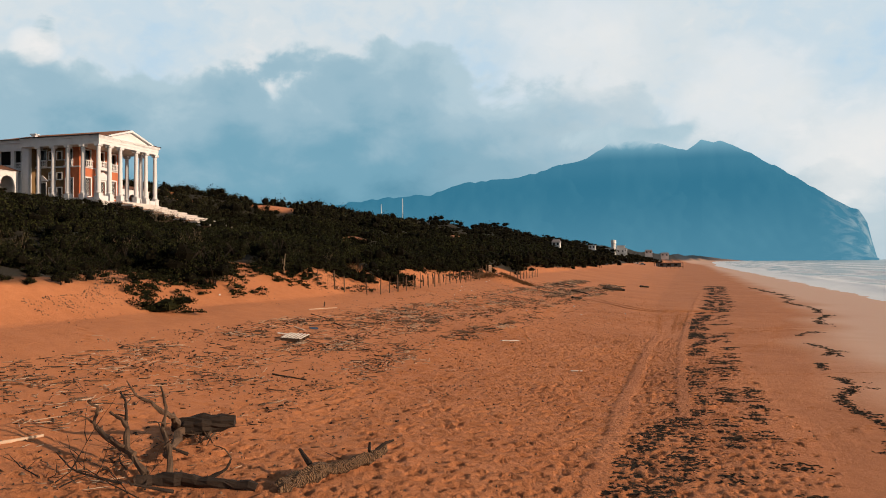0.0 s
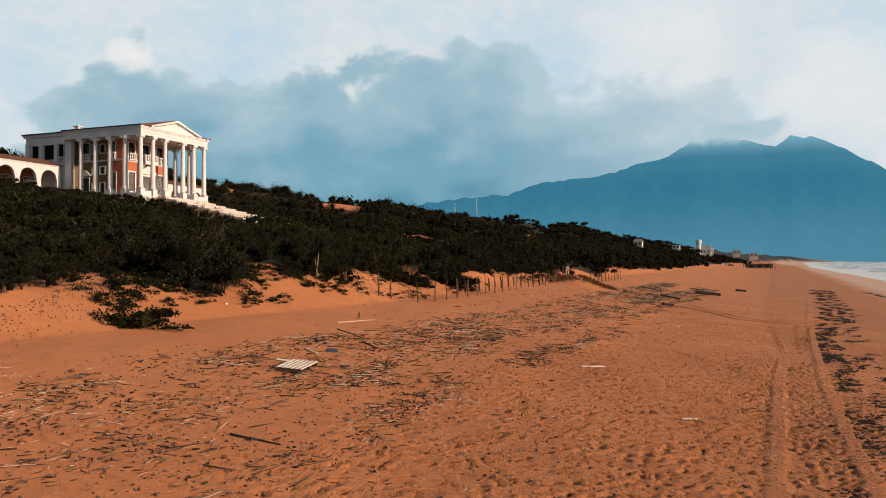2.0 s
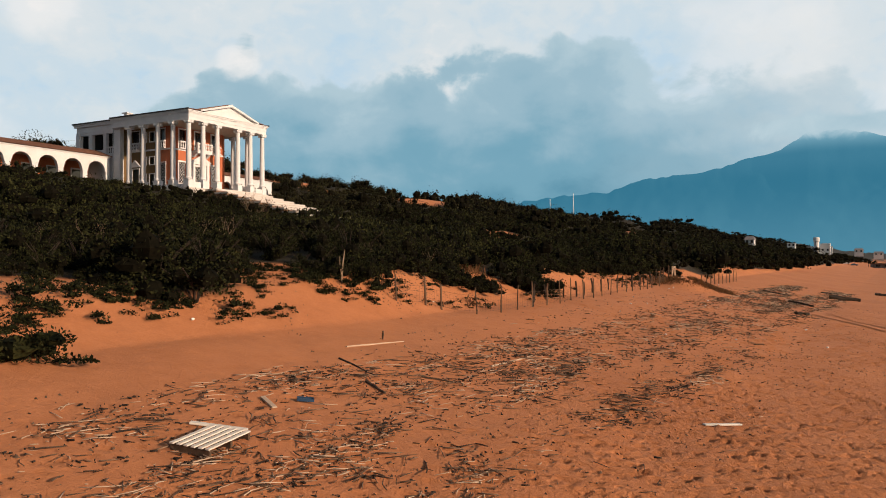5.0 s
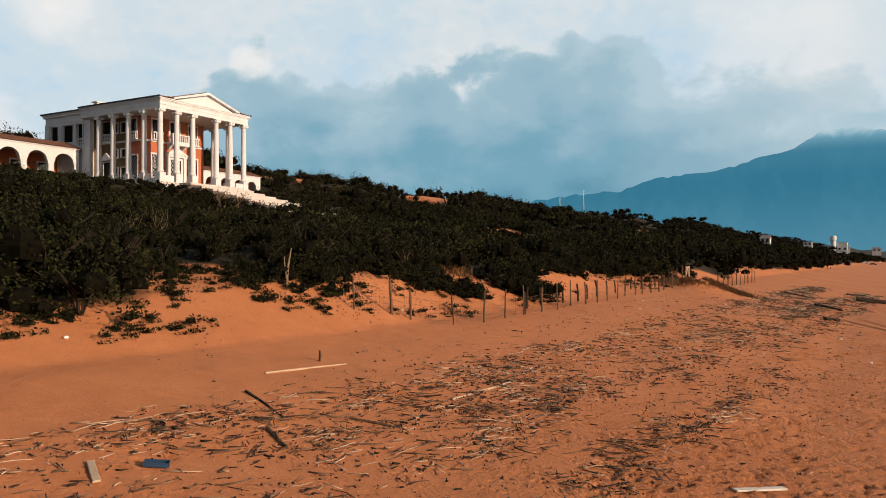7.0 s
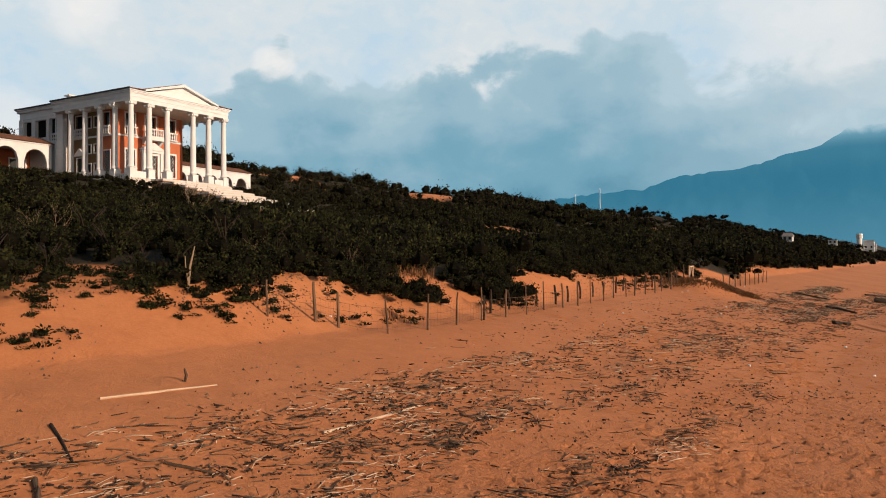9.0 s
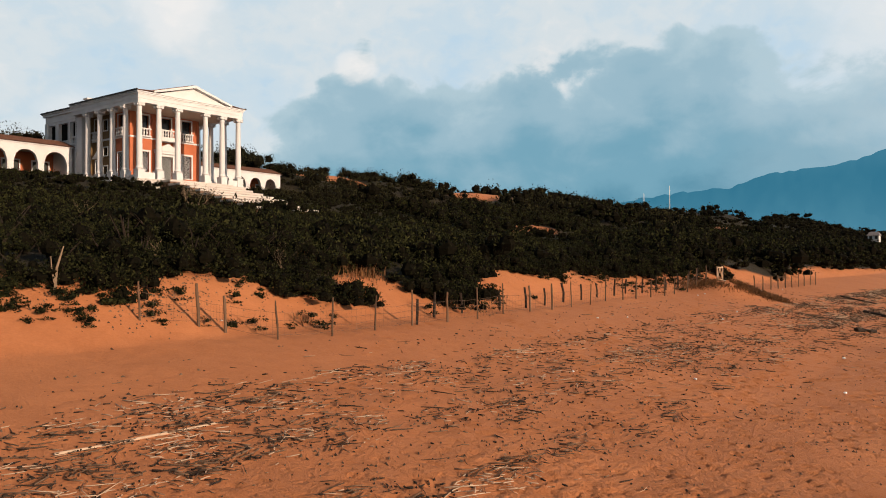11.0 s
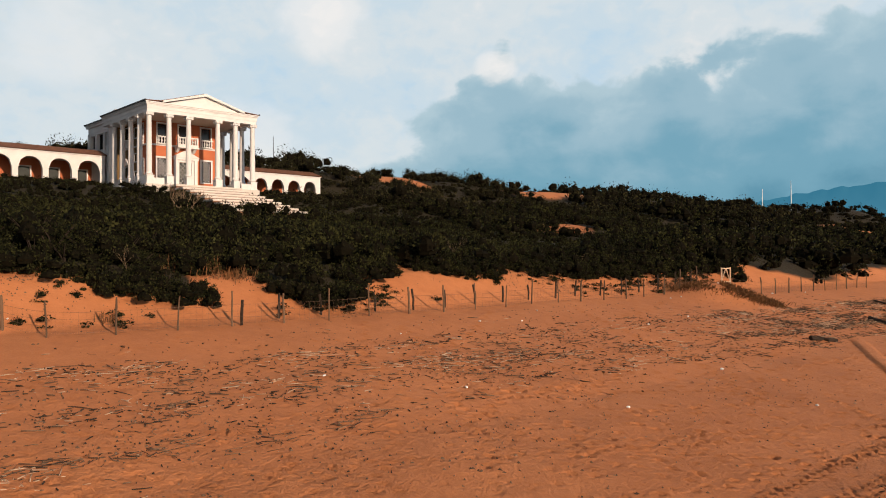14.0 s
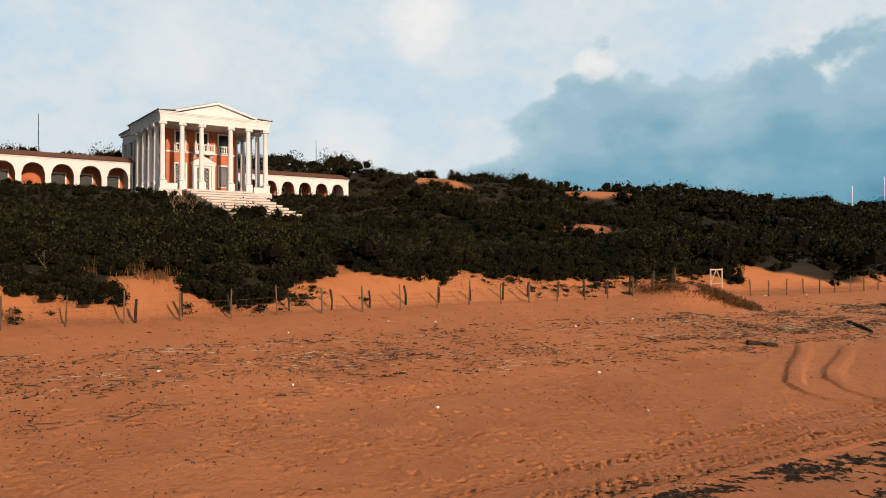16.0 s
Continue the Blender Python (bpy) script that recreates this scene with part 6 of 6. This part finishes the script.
def log_bark():
    m = surface("ridged_log_bark", (0.018, 0.011, 0.007), (0.20, 0.115, 0.06), 6.0, 0.9, 0.0, 40)
    nt = m.node_tree
    b = nt.nodes["Principled BSDF"]
    co = nt.nodes.new("ShaderNodeTexCoord").outputs["Object"]
    w = nt.nodes.new("ShaderNodeTexWave")
    w.wave_type, w.bands_direction = "BANDS", "Y"
    w.inputs["Scale"].default_value, w.inputs["Distortion"].default_value, w.inputs["Detail"].default_value, w.inputs["Detail Scale"].default_value = 6.0, 9.0, 3.0, 1.4
    nt.links.new(co, w.inputs["Vector"])
    nt.links.new(mix_rgb(nt, w.outputs["Fac"], (0.022, 0.013, 0.008), (0.24, 0.14, 0.075)), b.inputs["Base Color"])
    bp = nt.nodes.new("ShaderNodeBump")
    bp.inputs["Strength"].default_value, bp.inputs["Distance"].default_value = 0.8, 0.08
    nt.links.new(w.outputs["Fac"], bp.inputs["Height"])
    nt.links.new(bp.outputs[0], b.inputs["Normal"])
    return m


LOGBARK = log_bark()
driftwood_tree()


def lying(name, a, b, r, material, label, category, sides=7, seed=1, lift=None, flat=None):
    pa, pb = gz(*a, r * 0.6), gz(*b, r * 0.6)
    bm = bmesh.new()
    mid = pa.lerp(pb, 0.5)
    o = mid - Vector((0, 0, r))
    if flat:
        d = (pb - pa)
        L = d.length
        box(bm, -L / 2, L / 2, -flat / 2, flat / 2, 0, r)
        bevelled(bm, r * 0.2)
        ob = solid(name, bm, material, label, category, place=o + Vector((0, 0, r * 0.4 + 0.03)))
        ob.rotation_euler = (0.04, -math.asin(max(-1, min(1, d.z / L))), math.atan2(d.y, d.x))
        return ob
    rng = random.Random(seed)
    n = 5
    pts = [pa.lerp(pb, k / n) - o + Vector((rng.uniform(-1, 1), rng.uniform(-1, 1), 0)) * r * 0.5 for k in range(n + 1)]
    tube(bm, pts, [r * (1 - 0.09 * k) for k in range(n + 1)], sides, seed)
    return solid(name, bm, material, label, category, place=o)


def beach_things():
    # slatted pallet
    c = gz(-20.35, 41.8)
    pallet = thing("pallet", tuple(c), "white weathered slatted pallet lying on driftwood", "pallet")
    R = Matrix.Translation(c + Vector((0, 0, 0.14))) @ pose(0, 0, 0, 4, -4, 96)
    for i in range(6):
        bm = bmesh.new()
        box(bm, -0.82, 0.82, -0.6 + 0.215 * i, -0.49 + 0.215 * i, 0.10, 0.135)
        bmesh.ops.transform(bm, matrix=R, verts=bm.verts[:])
        part("slat", bm, WHITEWOOD, pallet)
    for x in (-0.8, 0.0, 0.72):
        bm = bmesh.new()
        box(bm, x, x + 0.08, -0.6, 0.58, -0.08, 0.1)
        bmesh.ops.transform(bm, matrix=R, verts=bm.verts[:])
        part("bearer", bm, BARK, pallet)
    lying("board", (-21.9, 42.6), (-20.6, 43.4), 0.06, WHITEWOOD, "pale board propped beside the pallet", "board", flat=0.2)
    lying("plank", (-11.0, 56.7), (-9.9, 57.8), 0.05, WHITEWOOD, "white painted plank lying on bare sand", "plank", flat=0.22)
    lying("plank", (-4.9, 47.0), (-4.3, 47.5), 0.04, WHITEWOOD, "short white plank lying on bare sand", "plank", flat=0.14)
    lying("pole", (-25.8, 55.4), (-25.0, 58.9), 0.045, PALEWOOD, "long pale straight pole on the upper beach", "pole", seed=3)
    lying("pole", (-20.0, 58.0), (-19.8, 62.5), 0.05, PALEWOOD, "long pale pole among the driftwood", "pole", seed=4)
    lying("pole", (-18.4, 14.6), (-17.5, 19.2), 0.07, PALEWOOD, "bleached pale pole lying on the sand", "pole", seed=5)
    lying("driftwood_branch", (-17.0, 32.5), (-15.4, 32.8), 0.05, DARKWOOD, "thin dark driftwood branch on sand", "branch", seed=6)
    lying("driftwood_branch", (-24.6, 53.2), (-22.2, 52.2), 0.05, DARKWOOD, "dark straight driftwood branch in the wrack", "branch", seed=16)
    lying("plank", (-22.6, 46.3), (-21.6, 45.7), 0.05, PALEWOOD, "weathered pale plank lying in the wrack", "plank", flat=0.16)
    lying("driftwood_branch", (-21.9, 51.1), (-20.7, 50.5), 0.06, BARK, "brown driftwood branch in the wrack", "branch", seed=17)
    lying("driftwood_branch", (-21.0, 53.6), (-19.7, 54.0), 0.05, BARK, "brown broken driftwood branch in the wrack", "branch", seed=18)
    lying("driftwood_branch", (-22.6, 40.8), (-22.0, 43.6), 0.03, DARKWOOD, "thin dark driftwood branch in the wrack", "branch", seed=19)
    lying("log", (-9.9, 157.6), (-5.7, 159.2), 0.4, DARKWOOD, "large dark log lying on the open beach", "log", 12, 7)
    lying("log", (-11.8, 116.4), (-10.7, 118.2), 0.22, DARKWOOD, "short dark log lying on the beach", "log", 9, 8)
    lying("log", (-13.8, 134.2), (-10.8, 131.9), 0.2, DARKWOOD, "dark pointed log lying on the beach", "log", 9, 9)
    lying("log", (-11.5, 170.0), (-9.0, 174.0), 0.16, DARKWOOD, "dark log lying far along the beach", "log", 9, 10)
    lying("log", (-18.5, 150.0), (-14.5, 147.5), 0.13, DARKWOOD, "dark driftwood log near the wrack line", "log", 9, 12)
    lying("log", (-3.4, 187.0), (-1.5, 187.6), 0.3, DARKWOOD, "short dark log far along the beach", "log", 9, 13)
    # stub stuck in the sand
    bm = bmesh.new()
    tube(bm, [(0, 0, -0.2), (0.02, 0.1, 0.2), (0.12, -0.06, 0.42)], [0.06, 0.05, 0.03], 7, 3)
    solid("stub", bm, BARK, "short wooden stub standing in the sand", "stub", place=gz(-25.9, 58.4))
    # blue crate
    bm = bmesh.new()
    box(bm, -0.45, 0.45, -0.2, 0.2, 0, 0.03)
    for a in ((-0.45, 0.45, -0.2, -0.17), (-0.45, 0.45, 0.17, 0.2), (-0.45, -0.42, -0.17, 0.17), (0.42, 0.45, -0.17, 0.17)):
        box(bm, *a, 0.03, 0.2)
    ob = solid("crate", bm, BLUEPLASTIC, "open dark blue plastic crate in the wrack", "crate", place=gz(-21.7, 47.3, 0.05))
    ob.rotation_euler, ob.scale = (0.1, 0.12, 0.75), (0.6, 0.6, 0.5)
    # small pale litter along the fence and the wrack
    rng = random.Random(44)
    spots = [(-23.7, 95.4), (-23.0, 98.6), (-25.4, 103), (-26.0, 122), (-25.8, 123.4), (-26.2, 131), (-17.2, 79.2), (-22.6, 88), (-31.5, 52), (-8.0, 88), (-3.5, 96), (-29.6, 70.2), (-13.5, 84), (-10.0, 100), (-19.5, 108), (-20.4, 115), (-24.9, 140), (-24.0, 146)]
    for i, (x, y) in enumerate(spots):
        bm = bmesh.new()
        s = rng.uniform(0.05, 0.09)
        lathe(bm, [(0.3 * s, -1.3 * s), (0.75 * s, -1.1 * s), (0.8 * s, 0.4 * s), (0.3 * s, 0.9 * s), (0.25 * s, 1.3 * s)], 9)
        ob = solid("bottle", bm, WHITEPLASTIC, "small white plastic bottle lying on the sand", "bottle", "plastic litter", smooth=True, place=gz(x, y, 0.7 * s))
        ob.rotation_euler = (1.5, rng.uniform(-0.2, 0.2), rng.uniform(0, 6))
    # timber frame by the gap in the fence
    g = thing("timber_frame", tuple(gz(-28.6, 136.4)), "pale timber frame with crossed braces by the fence", "frame")
    zf = gz(-28.6, 136.4).z
    P = lambda y, z: Vector((-28.6, y + 0.9, zf + z))
    for nm, a, b, r in (("post", P(135.5, -0.3), P(135.5, 1.95), 0.08), ("post", P(137.4, -0.3), P(137.4, 1.95), 0.08), ("crossbar", P(135.4, 1.85), P(137.5, 1.85), 0.07), ("crossbar", P(135.4, 0.45), P(137.5, 0.45), 0.06),
                        ("brace", P(135.55, 0.5), P(136.4, 1.8), 0.05), ("brace", P(137.35, 0.5), P(136.5, 1.8), 0.05)):
        bm = bmesh.new()
        tube(bm, [a, a.lerp(b, 0.5), b], [r] * 3, 5, 1)
        part(nm, bm, PALEWOOD, g)


WHITEWOOD = surface("white_painted_wood", (0.50, 0.42, 0.35), (0.80, 0.74, 0.67), 3.0, 0.8, 0.2, 30)
beach_things()


def dry_mound():
    """Dry reddish grass over the low sand mound."""
    rng = np.random.default_rng(91)
    n = 5200
    t = rng.random(n)
    x = -29.0 + 9.0 * t + rng.normal(0, 0.5, n)
    y = 127.0 + 4.5 * t + rng.normal(0, 1.3, n) * (1.1 - 0.5 * t)
    keep = value_noise(x, y, 1.3, 92) > -0.25
    x, y = x[keep], y[keep]
    n = len(x)
    base = np.stack([x, y, ground_z(x, y)], 1)
    d = rng.normal(0, 0.45, (n, 3)) + (0.25, 0, 1)
    d /= np.linalg.norm(d, axis=1, keepdims=True)
    L = rng.uniform(0.2, 0.6, (n, 1))
    s = np.cross(d, rng.normal(size=(n, 3)))
    s = s / np.linalg.norm(s, axis=1, keepdims=True) * 0.02
    v = np.stack([base - s, base + s, base + d * L * 0.6 + s * 0.8, base + d * L + (0.05, 0, -0.04)], 1).reshape(-1, 3)
    tagged(new("dry_grass", array_mesh("dry_grass", v, np.arange(n * 4).reshape(n, 4), LEAF_DRY)), "dry reddish-brown grass on a low sand mound", "grass", kind="stuff")


dry_mound()

# ---- far things ----
HAZE_WALL = surface("far_white_plaster", (0.50, 0.50, 0.50), (0.70, 0.68, 0.66), 0.4, 0.9, 0.0, 3)
HAZE_ROOF = surface("far_grey_roof", (0.16, 0.15, 0.16), (0.26, 0.23, 0.22), 0.4, 0.9, 0.0, 3)
CARPAINT = [surface("car_paint_%s" % n, a, b, 1.0, 0.35, 0.0, 5, spec=0.5) for n, a, b in (("white", (0.7, 0.7, 0.7), (0.8, 0.8, 0.8)), ("blue", (0.05, 0.10, 0.16), (0.07, 0.13, 0.2)), ("grey", (0.12, 0.14, 0.16), (0.18, 0.2, 0.22)))]
RUBBER = surface("tyre_rubber", (0.012, 0.012, 0.012), (0.03, 0.03, 0.03), 3.0, 0.9, 0.0, 30)


def far_house(x, y, z, w, d, h, flat, label):
    ho = thing("house", (x, y, z), label, "house")
    bm = bmesh.new()
    box(bm, x - w / 2, x + w / 2, y, y + d, z - 3, z + h)
    part("wall", bm, HAZE_WALL, ho)
    bm = bmesh.new()
    if flat:
        box(bm, x - w / 2 - 0.3, x + w / 2 + 0.3, y - 0.3, y + d + 0.3, z + h, z + h + 0.35)
    else:
        hexa(bm, [(x - w / 2 - 0.5, y - 0.5, z + h), (x + w / 2 + 0.5, y - 0.5, z + h), (x + w / 2 + 0.5, y + d + 0.5, z + h), (x - w / 2 - 0.5, y + d + 0.5, z + h),
                  (x - w / 2 + 0.5, y + d * 0.45, z + h + 1.8), (x + w / 2 - 0.5, y + d * 0.45, z + h + 1.8), (x + w / 2 - 0.5, y + d * 0.55, z + h + 1.8), (x - w / 2 + 0.5, y + d * 0.55, z + h + 1.8)])
    part("roof", bm, HAZE_WALL if flat else HAZE_ROOF, ho)
    for k in range(max(1, int(h // 3.2))):
        for i in range(max(2, int(w // 3))):
            u = x - w / 2 + (i + 0.5) * w / max(2, int(w // 3))
            bm = bmesh.new()
            box(bm, u - 0.6, u + 0.6, y - 0.06, y - 0.003, z + 0.9 + 3.2 * k, z + 2.4 + 3.2 * k)
            part("window", bm, GLASS, ho)
    return ho


def far_car(x, y, paint, label):
    z = float(ground_z(x, y))
    car = thing("car", (x, y, z), label, "car", "parked cars")
    bm = bmesh.new()
    box(bm, x - 2.1, x + 2.1, y - 0.85, y + 0.85, z + 0.3, z + 0.9)
    hexa(bm, [(x - 1.5, y - 0.8, z + 0.9), (x + 1.1, y - 0.8, z + 0.9), (x + 1.1, y + 0.8, z + 0.9), (x - 1.5, y + 0.8, z + 0.9),
              (x - 1.1, y - 0.65, z + 1.45), (x + 0.5, y - 0.65, z + 1.45), (x + 0.5, y + 0.65, z + 1.45), (x - 1.1, y + 0.65, z + 1.45)])
    part("body", bm, paint, car)
    for sx in (-1.3, 1.3):
        for sy in (-0.8, 0.8):
            bm = bmesh.new()
            lathe(bm, [(0.33, -0.1), (0.33, 0.1)], 12)
            bmesh.ops.transform(bm, matrix=pose(x + sx, y + sy, z + 0.33, 90, 0, 0), verts=bm.verts[:])
            part("wheel", bm, RUBBER, car)


def far_things():
    far_house(-29, 700, 12.2, 7, 9, 6.3, True, "white flat-roofed house far along the dune")
    far_house(-34, 722, 13.2, 19, 8, 3.3, True, "long low white house far along the dune")
    far_house(-23, 640, 4.6, 4.2, 5, 3.3, True, "small pale house at the foot of the far dune")
    far_house(-6, 800, 12.0, 7, 8, 2.4, False, "low pale house with grey roof far off")
    far_house(10, 850, 9.5, 8, 8, 2.4, False, "long low pale house far off")
    far_house(-55, 450, 14.0, 4.5, 5, 2.6, False, "small house half hidden in the far scrub")
    far_house(-46, 600, 14.6, 5, 5, 2.6, True, "small white house half hidden in the far scrub")
    tower = thing("water_tower", (-35, 698, 12), "white round water tower beside far houses", "tower")
    bm = bmesh.new()
    lathe(bm, [(1.9, 9), (1.9, 20), (2.3, 20.6), (2.3, 23.2), (1.9, 23.8)], 16, -35, 698)
    part("shaft", bm, HAZE_WALL, tower, smooth=False)
    # beach hut on stilts
    hx, hy = 9.5, 600.0
    hz = float(ground_z(hx, hy))
    hut = thing("beach_hut", (hx, hy, hz), "dark timber beach hut on stilts far off", "hut")
    bm = bmesh.new()
    box(bm, hx - 9, hx + 9, hy, hy + 7, hz + 1.0, hz + 3.4)
    part("wall", bm, HAZE_ROOF, hut)
    bm = bmesh.new()
    box(bm, hx - 10.5, hx + 10.5, hy - 1.5, hy + 8, hz + 3.4, hz + 3.8)
    part("roof", bm, BARK, hut)
    bm = bmesh.new()
    box(bm, hx - 12, hx + 10.5, hy - 2.5, hy, hz + 0.8, hz + 1.0)
    part("deck", bm, BARK, hut)
    for i in range(8):
        bm = bmesh.new()
        box(bm, hx - 10.2 + 2.9 * i, hx - 9.9 + 2.9 * i, hy - 1.4, hy - 1.1, hz - 0.5, hz + 3.4)
        part("post", bm, BARK, hut)
    for i in range(3):
        bm = bmesh.new()
        box(bm, hx - 6 + 5 * i, hx - 3.5 + 5 * i, hy - 0.06, hy - 0.003, hz + 1.5, hz + 2.9)
        part("window", bm, GLASS, hut)
    for x, y, i, lab in ((-13, 560, 0, "white car parked far along the beach"), (-8.5, 566, 1, "blue car parked far along the beach"), (-18, 572, 2, "grey car parked far along the beach"), (-22.5, 566, 0, "white car parked by the far dune")):
        far_car(x, y, CARPAINT[i], lab)
    for x, y, h, r, m, lab in ((-141, 393.6, 17.0, 0.17, WHITEPLASTIC, "thin white mast on the far dune ridge"), (-130.7, 398.6, 15.5, 0.17, WHITEPLASTIC, "thin white mast on the far dune ridge"),
                               (-125.4, 141.8, 6.6, 0.07, GRILLE, "thin dark pole behind the villa"), (-130, 91.4, 9.8, 0.07, GRILLE, "thin dark pole behind the arcade wing")):
        z = float(ground_z(x, y))
        bm = bmesh.new()
        lathe(bm, [(r, -0.5), (r, h * 0.6), (r * 0.7, h), (r * 0.3, h + 0.3)], 8)
        solid("mast", bm, m, lab, "mast", smooth=True, place=(x, y, z))


far_things()
